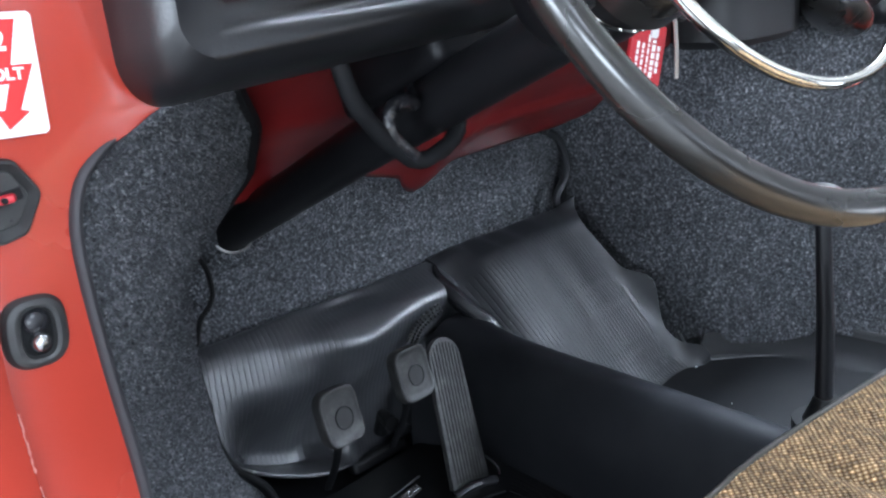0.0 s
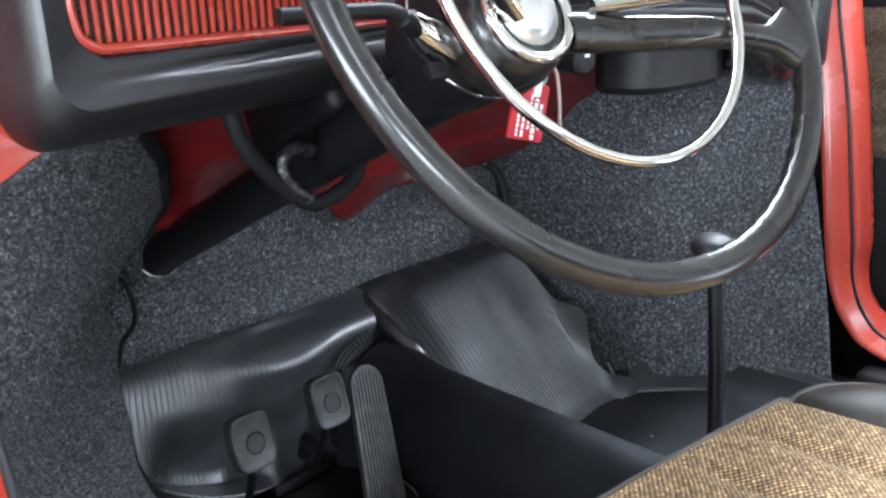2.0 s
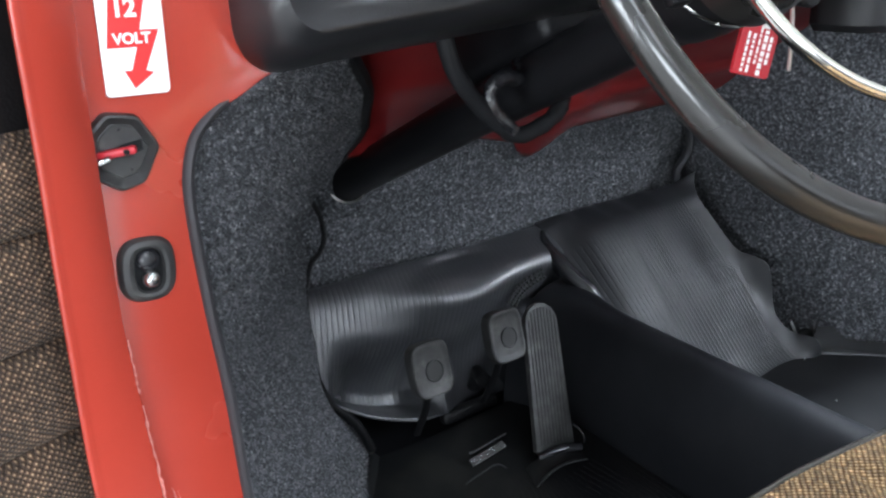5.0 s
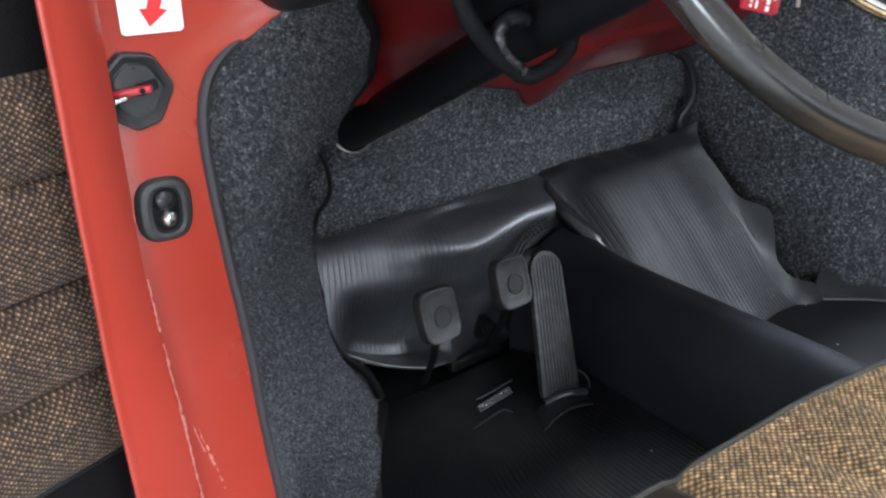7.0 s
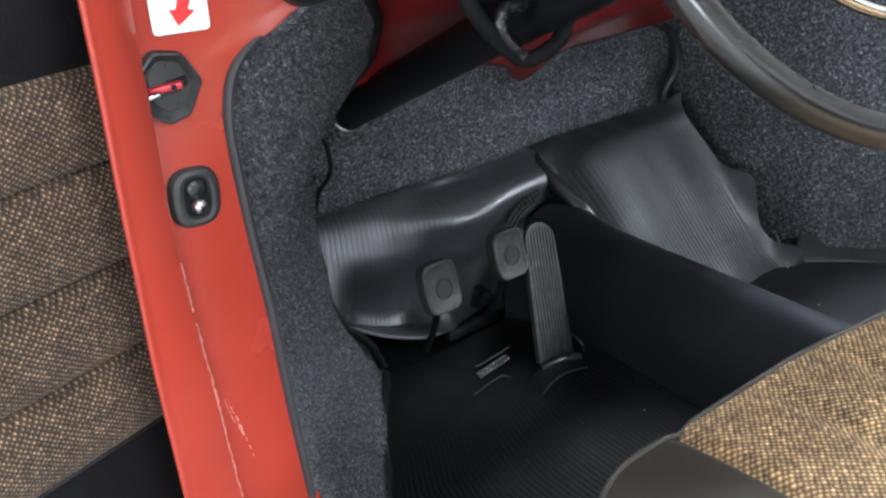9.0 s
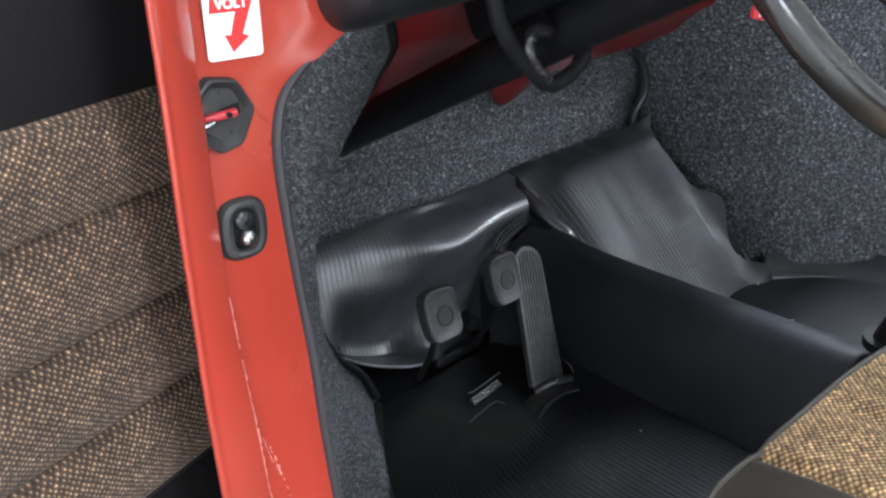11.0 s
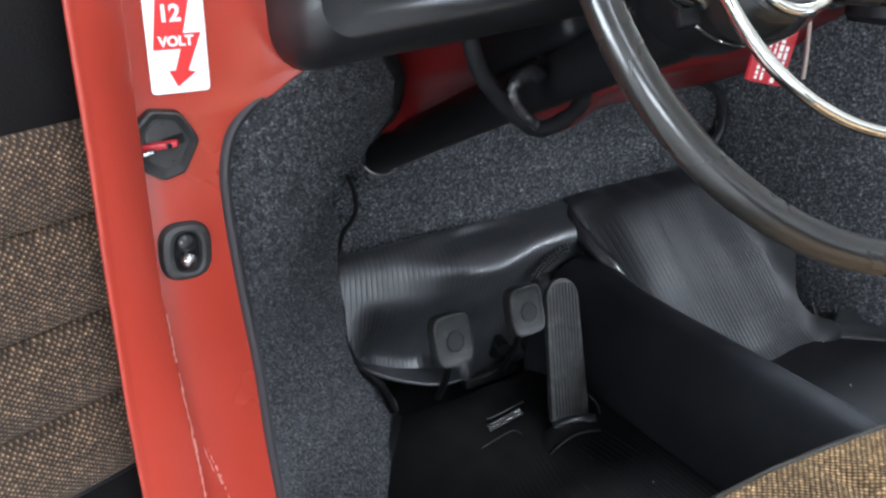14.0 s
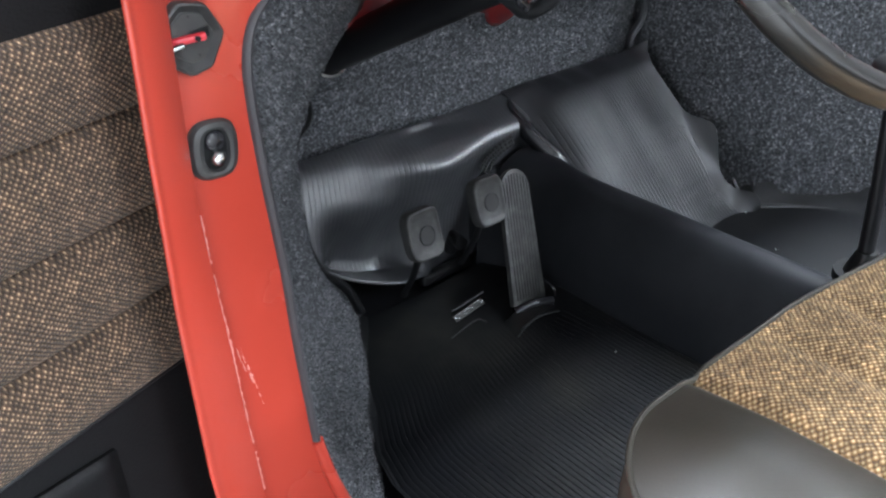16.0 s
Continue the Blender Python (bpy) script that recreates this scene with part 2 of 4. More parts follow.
def sheet(f, nu, nv, uv=None):
    """A grid of f(u, v), u and v from 0 to 1."""
    bm = bmesh.new()
    vs = [[bm.verts.new(f(i / nu, j / nv)) for j in range(nv + 1)] for i in range(nu + 1)]
    layer = bm.loops.layers.uv.new("UVMap") if uv else None
    for i in range(nu):
        for j in range(nv):
            fc = bm.faces.new((vs[i][j], vs[i + 1][j], vs[i + 1][j + 1], vs[i][j + 1]))
            if uv:
                for lp, (a, b) in zip(fc.loops, ((i, j), (i + 1, j), (i + 1, j + 1), (i, j + 1))):
                    lp[layer].uv = uv(a / nu, b / nv)
    return bm


def box(cx, cy, cz, sx, sy, sz, bevel=0.004, seg=3, m=None):
    bm = bmesh.new()
    bmesh.ops.create_cube(bm, size=1)
    bmesh.ops.scale(bm, vec=(sx, sy, sz), verts=bm.verts)
    if bevel:
        bmesh.ops.bevel(bm, geom=list(bm.edges), offset=bevel, segments=seg, profile=0.5, affect="EDGES")
    if m is not None:
        bmesh.ops.transform(bm, matrix=m, verts=bm.verts)
    bmesh.ops.translate(bm, vec=(cx, cy, cz), verts=bm.verts)
    return bm


def tube(points, radius, sides=12, closed=False, caps=True, bm=None, squash=1.0):
    """A swept round bar; radius is a number or one per point."""
    bm = bm or bmesh.new()
    pts = [Vector(p) for p in points]
    n = len(pts)
    rad = radius if isinstance(radius, (list, tuple)) else [radius] * n
    rings, up = [], None
    for i, p in enumerate(pts):
        a = pts[(i - 1) % n] if (closed or i) else p
        b = pts[(i + 1) % n] if (closed or i < n - 1) else p
        d = (b - a).normalized()
        if up is None:
            up = d.cross(V(0, 0, 1) if abs(d.z) < 0.9 else V(1, 0, 0)).normalized()
        up = (up - d * up.dot(d)).normalized()
        side = d.cross(up)
        rings.append([bm.verts.new(p + rad[i] * (math.cos(t) * up + squash * math.sin(t) * side)) for t in [2 * math.pi * k / sides for k in range(sides)]])
    for i in range(n if closed else n - 1):
        r, s = rings[i], rings[(i + 1) % n]
        for k in range(sides):
            bm.faces.new((r[k], r[(k + 1) % sides], s[(k + 1) % sides], s[k]))
    if caps and not closed:
        bm.faces.new(rings[0][::-1])
        bm.faces.new(rings[-1])
    return bm


def smooth_line(points, steps=6):
    """A Catmull-Rom line through the points."""
    p = [Vector(q) for q in points]
    out = []
    for i in range(len(p) - 1):
        a, b, c, d = p[max(i - 1, 0)], p[i], p[i + 1], p[min(i + 2, len(p) - 1)]
        for k in range(steps):
            t = k / steps
            out.append(0.5 * ((2 * b) + (c - a) * t + (2 * a - 5 * b + 4 * c - d) * t * t + (3 * b - a - 3 * c + d) * t ** 3))
    out.append(p[-1])
    return out


def at(table, s):
    """Linear reading of a table of (key, value...) rows; one value or a tuple."""
    if s <= table[0][0]:
        row = table[0]
    elif s >= table[-1][0]:
        row = table[-1]
    else:
        for a, b in zip(table, table[1:]):
            if a[0] <= s <= b[0]:
                w = (s - a[0]) / (b[0] - a[0])
                w = w * w * (3 - 2 * w) * 0.35 + w * 0.65
                row = [x + (y - x) * w for x, y in zip(a, b)]
                break
    return row[1] if len(row) == 2 else tuple(row[1:])


def prism(outline, depth, m, bevel=0.0, seg=2):
    """A flat outline (x, y) pulled up by depth along z, laid by the matrix m."""
    bm = bmesh.new()
    low = [bm.verts.new((x, y, 0)) for x, y in outline]
    face = bm.faces.new(low)
    ext = bmesh.ops.extrude_face_region(bm, geom=[face])
    top = [e for e in ext["geom"] if isinstance(e, bmesh.types.BMVert)]
    bmesh.ops.translate(bm, vec=(0, 0, depth), verts=top)
    if bevel:
        edges = [e for e in bm.edges if all(v in top for v in e.verts)]
        bmesh.ops.bevel(bm, geom=edges, offset=bevel, segments=seg, profile=0.5, affect="EDGES")
    bmesh.ops.transform(bm, matrix=m, verts=bm.verts)
    return bm


def rounded(w, h, r, n=6):
    """Outline of a rounded rectangle round the origin."""
    out = []
    for cx, cy, a0 in ((w / 2 - r, h / 2 - r, 0), (-w / 2 + r, h / 2 - r, 90), (-w / 2 + r, -h / 2 + r, 180), (w / 2 - r, -h / 2 + r, 270)):
        for k in range(n + 1):
            a = radians(a0 + 90 * k / n)
            out.append((cx + r * math.cos(a), cy + r * math.sin(a)))
    return out


def basis(origin, x, y):
    """A matrix whose x and y axes point as given."""
    x = Vector(x).normalized()
    y = Vector(y)
    y = (y - x * y.dot(x)).normalized()
    z = x.cross(y)
    return Matrix.Translation(origin) @ Matrix((x, y, z)).transposed().to_4x4()



def pile(f, nu, nv, parent, height=0.0026, width=0.0019, seed=1):
    """Short tufts all over the sheet f, leaning at random, as one part."""
    rnd = random.Random(seed)
    inside = V(0.83, 0.1, 0.45)
    verts, faces = [], []
    e = 0.004
    for i in range(nu):
        for j in range(nv):
            u, v = (i + rnd.random()) / nu * (1 - e), (j + rnd.random()) / nv * (1 - e)
            p = f(u, v)
            du, dv = (f(u + e, v) - p).normalized(), (f(u, v + e) - p).normalized()
            n = du.cross(dv).normalized()
            if n.dot(inside - p) < 0:
                n = -n
            a = rnd.random() * 6.28
            w = width * (0.7 + 0.6 * rnd.random())
            k = len(verts)
            p = p + n * 0.0022
            for q in range(4):
                verts.append(p + w * (math.cos(a + 1.57 * q) * du + math.sin(a + 1.57 * q) * dv))
            verts.append(p + n * height * (0.5 + rnd.random()) + (rnd.random() - 0.5) * 2.4 * width * du + (rnd.random() - 0.6) * 2.4 * width * dv)
            faces += [(k, k + 1, k + 4), (k + 1, k + 2, k + 4), (k + 2, k + 3, k + 4), (k + 3, k, k + 4)]
    me = bpy.data.meshes.new("carpet_pile")
    me.from_pydata(verts, [], faces)
    me.materials.append(PILE)
    ob = new("carpet_pile", me)
    ob.parent = parent
    return tagged(ob, "short flecked carpet tufts", kind="stuff")

# ---- the garage round the car ----
def room_box(name, lo, hi, mat, label):
    c = [(a + b) / 2 for a, b in zip(lo, hi)]
    s = [b - a for a, b in zip(lo, hi)]
    return tagged(part(name, box(*c, *s, bevel=0), mat, smooth=False), label, "wall", kind="structure")


# unseen room, added to close the place and bounce light back
room_box("ground", (-8, -8, -0.42), (9, 8, -0.32), CONCRETE, "grey concrete garage floor under the car")
room_box("wall_north", (-8, 8, -0.32), (9, 8.1, 3.4), PLASTER, "plain grey plaster garage wall")
def pierced(name, pieces, label):
    """A wall of three boxes round an opening, as one mesh."""
    bm = bmesh.new()
    for lo, hi in pieces:
        q = box(*[(a + b) / 2 for a, b in zip(lo, hi)], *[b - a for a, b in zip(lo, hi)], bevel=0)
        me = bpy.data.meshes.new("piece")
        q.to_mesh(me)
        q.free()
        bm.from_mesh(me)
        bpy.data.meshes.remove(me)
    return tagged(part(name, bm, PLASTER, smooth=False), label, "wall", kind="structure")


# openings invented to hold the two fill lamps
pierced("wall_south", (((-8, -8.1, -0.32), (-7.6, -8, 3.4)), ((-4.0, -8.1, -0.32), (9, -8, 3.4)), ((-7.6, -8.1, 2.5), (-4.0, -8, 3.4))), "plain grey plaster wall with an unseen opening for the fill lamp")
pierced("wall_west", (((-8.1, -8, -0.32), (-8, -3.7, 3.4)), ((-8.1, 2.5, -0.32), (-8, 8, 3.4)), ((-8.1, -3.7, 2.5), (-8, 2.5, 3.4))), "plain grey plaster wall with an unseen opening for the fill lamp")
room_box("wall_east", (9, -8, -0.32), (9.1, 8, 3.4), PLASTER, "plain grey plaster garage wall")
room_box("ceiling", (-8, -8, 3.4), (9, 8, 3.5), PLASTER, "plain grey plaster garage ceiling")

# ---- car shell ----
CX = 0.83   # middle of the car


# unseen roof, added to block overhead lamps; its right side droops to shade more
def roof(u, v):
    x = 0.2 + 1.30 * u
    y = -1.3 + 1.60 * v
    return V(x, y, 1.34 - 0.20 * (2 * u - 1) ** 2 - 0.07 * max(0, 2 * u - 1) ** 2 - 0.10 * (2 * v - 1) ** 2)


tagged(part("roof", sheet(roof, 16, 16), HEADLINING, solid=0.02), "unseen pale car roof added to block overhead lamps", "roof", kind="structure")
# unseen panel added to close the cabin behind the seats
tagged(part("rear_bulkhead", box(CX, -1.25, 0.3, 1.4, 0.04, 0.7, 0.01), VINYL), "plain black panel behind the seats", "panel", kind="structure")

# floor pan under the mats
floor = tagged(part("floor", box(CX, -0.12, -0.02, 1.5, 2.2, 0.03, 0.004), BLACK), "black painted car floor pan", "floor", kind="structure")


# unseen panels behind the carpets, added to stop light leaking through gaps
def closing(name, a, b):
    def f(u, v):
        return V(a[0] + (b[0] - a[0]) * u, a[1] + (b[1] - a[1]) * u, -0.06 + 0.93 * v)
    tagged(part(name, sheet(f, 2, 2), BLACK, solid=0.01), "plain black panel added to stop light leaks", "panel", kind="structure")


closing("wall_front", (0.12, 1.03), (1.56, 1.03))
closing("wall_left", (0.135, 0.535), (0.135, 1.03))
closing("wall_right", (1.575, 0.52), (1.575, 1.03))


# unseen cowl, added to block the front lamp above the footwell
tagged(part("cowl", box(CX, 0.80, 0.872, 1.5, 0.50, 0.012, 0.003), BLACK), "unseen black cowl panel added to keep lamp light out of the footwell", "panel", kind="structure")


# left hinge pillar: rear face with flange, cut round the carpet
PILLAR_IN = [(-0.05, 0.30), (0.0, 0.27), (0.05, 0.24), (0.1, 0.217), (0.19, 0.196), (0.35, 0.186), (0.44, 0.180), (0.51, 0.175), (0.555, 0.177), (0.579, 0.186), (0.592, 0.204), (0.603, 0.231), (0.62, 0.27), (0.9, 0.27)]
PILLAR_OUT = [(-0.05, 0.14), (0.17, 0.134), (0.3, 0.128), (0.46, 0.121), (0.6, 0.124), (0.9, 0.133)]
DOOR_EDGE = [(-0.05, 0.097), (0.16, 0.086), (0.25, 0.079), (0.4, 0.079), (0.5, 0.082), (0.61, 0.086), (0.9, 0.095)]


def pillar_face(u, v):
    z = -0.05 + 0.95 * v
    a, b = at(PILLAR_OUT, z), at(PILLAR_IN, z)
    x = a + (b - a) * u
    y = 0.5045 - 0.0025 * math.sin(math.pi * u)
    y -= 0.0035 * math.exp(-(((x - 0.212) + 0.25 * (z - 0.64)) / 0.014) ** 2) * min(1.0, max(0.0, (z - 0.60) / 0.05))
    if z > 0.6:
        y += 0.10 * max(0.0, (x - 0.19)) + 0.02 * (z - 0.6) * u
    return V(x, y, z)


def pillar_flange(u, v):
    z = -0.05 + 0.95 * v
    a, b = at(DOOR_EDGE, z), at(PILLAR_OUT, z)
    b -= 0.003
    if u > 0.9:
        w = (u - 0.9) / 0.1
        return V(b + 0.002 * w, 0.488 + 0.019 * w, z)
    w = u / 0.9
    return V(a + (b - a) * w, 0.463 + 0.025 * w ** 1.4 - 0.004 * math.exp(-(w / 0.12) ** 2), z)


pillar = thing("hinge_pillar", "glossy red painted steel door hinge pillar", "pillar", kind="structure")
part("pillar_face", sheet(pillar_face, 48, 120), RED, pillar, solid=0.003, offset=0)
part("pillar_flange", sheet(pillar_flange, 20, 60), RED, pillar, solid=0.003, offset=0)
bead = []
for k in range(90):
    z = 0.08 + 0.37 * k / 89
    bead.append(V(at(PILLAR_OUT, z) + 0.002 * noise.noise(V(z * 60, 0.5, 0)) - 0.001, 0.492, z))
part("seam_bead", tube(bead, [0.0014 + 0.0012 * abs(noise.noise(V(k * 0.35, 2.0, 0))) for k in range(90)], 8), RED, pillar, "uneven red sealant bead along the crease")

# pale streaks: rubbed paint, and the glints along the crease painted in with it
for z0, z1, wide in ((0.455, 0.415, 0.0005), (0.405, 0.335, 0.0008), (0.345, 0.300, 0.0012), (0.298, 0.235, 0.0010), (0.225, 0.180, 0.0011), (0.165, 0.135, 0.0008)):
    run = [V(at(PILLAR_OUT, z0 + (z1 - z0) * k / 40) + 0.0012 * noise.noise(V(k * 0.13, z0 * 40, 1.0)), 0.4905, z0 + (z1 - z0) * k / 40) for k in range(41)]
    part("scuff_glint", tube(run, [0.0003 + 1.15 * wide * max(0.0, 0.40 + 1.1 * noise.noise(V(k * 0.33, z0 * 90, 3.0))) for k in range(41)], 6), SCUFF_GLINT, pillar, "pale rubbed paint and painted glint along the crease")
for x0, z0, x1, z1, wide in ((0.1352, 0.326, 0.1400, 0.300, 0.0008), (0.1385, 0.322, 0.1448, 0.286, 0.0011), (0.1420, 0.306, 0.1475, 0.276, 0.0013), (0.1455, 0.288, 0.1500, 0.262, 0.0009), (0.1490, 0.272, 0.1530, 0.240, 0.0008)):
    run = [V(x0 + (x1 - x0) * k / 20 + 0.0006 * noise.noise(V(k * 0.3, z0 * 50, 5.0)), 0.5018, z0 + (z1 - z0) * k / 20) for k in range(21)]
    part("scuff_glint", tube(run, [0.0003 + 1.5 * wide * max(0.0, 0.35 + 1.2 * noise.noise(V(k * 0.4, z0 * 70, 6.0))) for k in range(21)], 6, squash=0.5), SCUFF_GLINT, pillar, "pale streak of rubbed paint and painted highlight")
for x, z, w, h, a in ((0.1405, 0.318, 0.0007, 0.012, 14), (0.1432, 0.306, 0.0012, 0.010, 17), (0.164, 0.196, 0.0018, 0.006, 10), (0.1665, 0.187, 0.0014, 0.004, 40), (0.128, 0.178, 0.001, 0.001, 0)):
    part("paint_chip", box(x, 0.5019, z, w, 0.0008, h, 0.0003, 1, pose(0, 0, 0, 0, -a, 0)), SCUFF_GLINT, pillar, "small pale paint chip")

# kick panel carpet, driver's side
KICK_END = [(0.0, 0.506, 0.886), (0.035, 0.492, 0.892), (0.08, 0.468, 0.900), (0.14, 0.446, 0.912), (0.24, 0.440, 0.93), (0.30, 0.436, 0.910), (0.345, 0.422, 0.886), (0.395, 0.416, 0.855), (0.44, 0.437, 0.818), (0.46, 0.447, 0.798), (0.5, 0.447, 0.752), (0.56, 0.40, 0.655), (0.605, 0.36, 0.61), (0.67, 0.35, 0.60)]


def kick(u, v):
    z = 0.67 * v
    x0 = at(PILLAR_IN, z) + 0.002
    x1, y1 = at(KICK_END, z)
    y0 = 0.509
    bulge = 0.005 * math.sin(math.pi * u) * min(1, z / 0.35)
    fold = 0.004 * noise.noise(V(u * 3, v * 4, 1.0))
    return V(x0 + (x1 - x0) * u + bulge + fold, y0 + (y1 - y0) * u - bulge * 0.8, z)


kick_carpet = thing("kick_panel_carpet", "dark grey flecked loop carpet on the driver's kick panel", "carpet", kind="structure")
part("carpet", sheet(kick, 30, 60), CARPET, kick_carpet, solid=0.006, offset=0)
pile(kick, 150, 200, kick_carpet, seed=3)
edge = smooth_line([(0.197, 0.505, 0.19), (0.190, 0.505, 0.30), (0.187, 0.505, 0.38), (0.181, 0.505, 0.46), (0.178, 0.505, 0.53), (0.181, 0.505, 0.560), (0.190, 0.506, 0.580), (0.209, 0.509, 0.595), (0.236, 0.516, 0.606), (0.262, 0.526, 0.613)], 10)
sill_lip = smooth_line([(0.198, 0.503, 0.188), (0.207, 0.500, 0.14), (0.222, 0.496, 0.09), (0.245, 0.492, 0.04), (0.275, 0.490, 0.0)], 8)
part("sill_lip", tube(sill_lip, 0.006, 10), RED, pillar, "rounded red lip running into the sill")
part("edge_binding", tube(edge, 0.0074, 12, squash=0.6), BINDING, kick_carpet, "dark grey rubber edge binding")
# dark strip drawn for the shade in the gap between the carpets
gap_line = smooth_line([(0.452, 0.900, 0.375), (0.463, 0.903, 0.352), (0.467, 0.905, 0.322), (0.461, 0.907, 0.304), (0.447, 0.910, 0.288), (0.440, 0.915, 0.255)], 6)
part("edge_binding", tube(gap_line, [0.0035] * (len(gap_line) - 1) + [0.002], 8), CARD, kick_carpet, "dark strip for the shaded gap along the carpet edge")
# front binding, widened and blackened to take in the shade beside it
front_edge = [V(*kick(1.0, v)) for v in [0.60 + 0.35 * k / 24 for k in range(25)]]
part("edge_binding", tube(front_edge, 0.0095, 8), CARD, kick_carpet)

# front bulkhead: carpet below, red panel above
def front_carpet(u, v):
    x = 0.39 + 0.83 * u
    top = 0.43
    z = 0.0 + top * v
    y = 0.955 + 0.02 * noise.noise(V(x * 4, z * 4, 0.3)) - (0.03 if z > 0.3 else 0) * (z - 0.3) / 0.12
    y -= 0.012 * math.exp(-(((x - 0.545) / 0.05) ** 2 + ((z - 0.36) / 0.05) ** 2))
    y += 0.03 * max(0, 1 - z / 0.2)
    return V(x, y, z)


front_rug = tagged(part("front_carpet", sheet(front_carpet, 30, 16), CARPET, solid=0.006), "dark grey flecked carpet on the front bulkhead", "carpet", kind="structure")
pile(front_carpet, 245, 125, front_rug, seed=4)

RED_LOW = [(0.40, 0.44), (0.66, 0.43), (0.77, 0.402), (0.80, 0.372), (0.82, 0.366), (0.845, 0.374), (0.88, 0.402), (1.12, 0.41), (1.3, 0.44), (1.5, 0.47)]


def red_panel(u, v):
    x = 0.38 + 1.1 * u
    z0 = at(RED_LOW, x)
    z = z0 + (0.66 - z0) * v
    y = 0.905 - (z - 0.40) * 1.1 - 0.025 * math.exp(-((x - 0.82) / 0.05) ** 2)
    ridge = 0.010 * math.exp(-((z - 0.455 - 0.05 * (x - 0.8)) / 0.012) ** 2) + 0.008 * math.exp(-((z - 0.53) / 0.02) ** 2)
    return V(x, y - ridge, z)


tagged(part("front_bulkhead", sheet(red_panel, 70, 40), SHADED_RED, solid=0.003), "pressed steel bulkhead, its red darkened for the shade under the dashboard", "panel", kind="structure")

# passenger side carpet over the wheel arch
RIGHT_LOW = smooth_line([(1.195, 0.945, 0), (1.228, 0.80, 0), (1.262, 0.675, 0), (1.315, 0.605, 0), (1.37, 0.535, 0), (1.42, 0.465, 0), (1.462, 0.40, 0)], 8)
RIGHT_TOP = smooth_line([(1.195, 0.945, 0), (1.228, 0.80, 0), (1.272, 0.685, 0), (1.33, 0.625, 0), (1.39, 0.575, 0), (1.44, 0.535, 0), (1.474, 0.497, 0)], 8)


def along_line(pts, u):
    i = min(int(u * (len(pts) - 1)), len(pts) - 2)
    return pts[i].lerp(pts[i + 1], u * (len(pts) - 1) - i)


def right_carpet(u, v):
    a, b = along_line(RIGHT_LOW, u), along_line(RIGHT_TOP, u)
    z = 0.01 + (0.56 - 0.12 * math.exp(-(u / 0.12) ** 2)) * v
    w = min(1, v * 1.3)
    return V(a[0] + (b[0] - a[0]) * w, a[1] + (b[1] - a[1]) * w - 0.01 * math.sin(3.1 * v), z)


right_side = thing("passenger_carpet", "dark grey flecked carpet over the passenger wheel arch", "carpet", kind="structure")
part("carpet", sheet(right_carpet, 40, 30), CARPET, right_side, solid=0.006)
pile(right_carpet, 170, 140, right_side, seed=5)
wire = smooth_line([(1.125, 0.918, 0.405), (1.160, 0.915, 0.385), (1.180, 0.912, 0.345), (1.176, 0.910, 0.31), (1.152, 0.912, 0.28), (1.160, 0.91, 0.25), (1.178, 0.90, 0.235)])
part("edge_binding", tube(wire, 0.0075, 8), RUBBER, right_side)
part("screw", tube([(1.125, 0.905, 0.405), (1.125, 0.93, 0.407)], 0.006, 10), CHROME, right_side, "small chrome screw")

# passenger door frame and door
frame_right = thing("passenger_door_frame", "glossy red painted passenger door frame", "door frame", kind="structure")
inner = smooth_line([(1.47, 0.52, 0.72), (1.47, 0.501, 0.612), (1.47, 0.475, 0.486), (1.47, 0.445, 0.28), (1.47, 0.43, 0.2), (1.47, 0.395, 0.13), (1.47, 0.34, 0.09), (1.47, 0.2, 0.07), (1.47, -0.3, 0.06)])
upright = [min(1.0, max(0.0, (p.z - 0.10) / 0.15)) for p in inner]
outer = [p + V(0.07, -0.012 - 0.041 * f, 0.012 + 0.028 * (1 - f)) for p, f in zip(inner, upright)]


def frame_sheet(u, v):
    i = min(int(v * (len(inner) - 1)), len(inner) - 2)
    w = v * (len(inner) - 1) - i
    a, b = inner[i].lerp(inner[i + 1], w), outer[i].lerp(outer[i + 1], w)
    return a.lerp(b, u) + V(0, -0.012 * math.sin(math.pi * u), 0)


part("door_frame", sheet(frame_sheet, 8, 80), RED, frame_right, solid=0.004)
part("door_seal", tube([frame_sheet(0.42, k / 80) + V(-0.002, -0.002, 0.001) for k in range(81)], 0.003, 8), MATT, frame_right, "thin black rubber seal along the frame")
part("sill", box(1.475, -0.14, 0.035, 0.09, 1.0, 0.07, 0.02), CARD, frame_right, "black rubber sill cover")
pdoor = thing("passenger_door", "closed passenger door with brown cloth and black vinyl card", "door", kind="structure")


def pcard(z0, z1, pad):
    def f(u, v):
        z = z0 + (z1 - z0) * v
        return V(1.56 - pad * math.sin(math.pi * v) ** 0.6, 0.52 - 1.3 * u, z)
    return f


for z0, z1 in ((0.405, 0.465), (0.465, 0.52), (0.52, 0.595), (0.595, 0.65)):
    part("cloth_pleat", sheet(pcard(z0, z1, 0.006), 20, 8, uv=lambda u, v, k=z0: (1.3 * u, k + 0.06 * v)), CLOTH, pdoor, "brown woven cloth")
part("door_card", sheet(pcard(-0.05, 0.405, 0.004), 10, 10), CARD, pdoor, "black vinyl")
part("door_top", sheet(pcard(0.65, 0.70, 0.004), 10, 6), CARD, pdoor, "black vinyl")

# ---- rubber mat ----
mat_thing = thing("rubber_floor_mat", "black ribbed rubber mat over floor and toe board", "floor mat")
RIB = 0.0080


def rib(x, depth=0.0009, pitch=0):
    """Flat ribs with narrow grooves between."""
    t = (x / (pitch or RIB)) % 1.0
    return -depth * max(0.0, 1 - abs(t - 0.5) / 0.17)


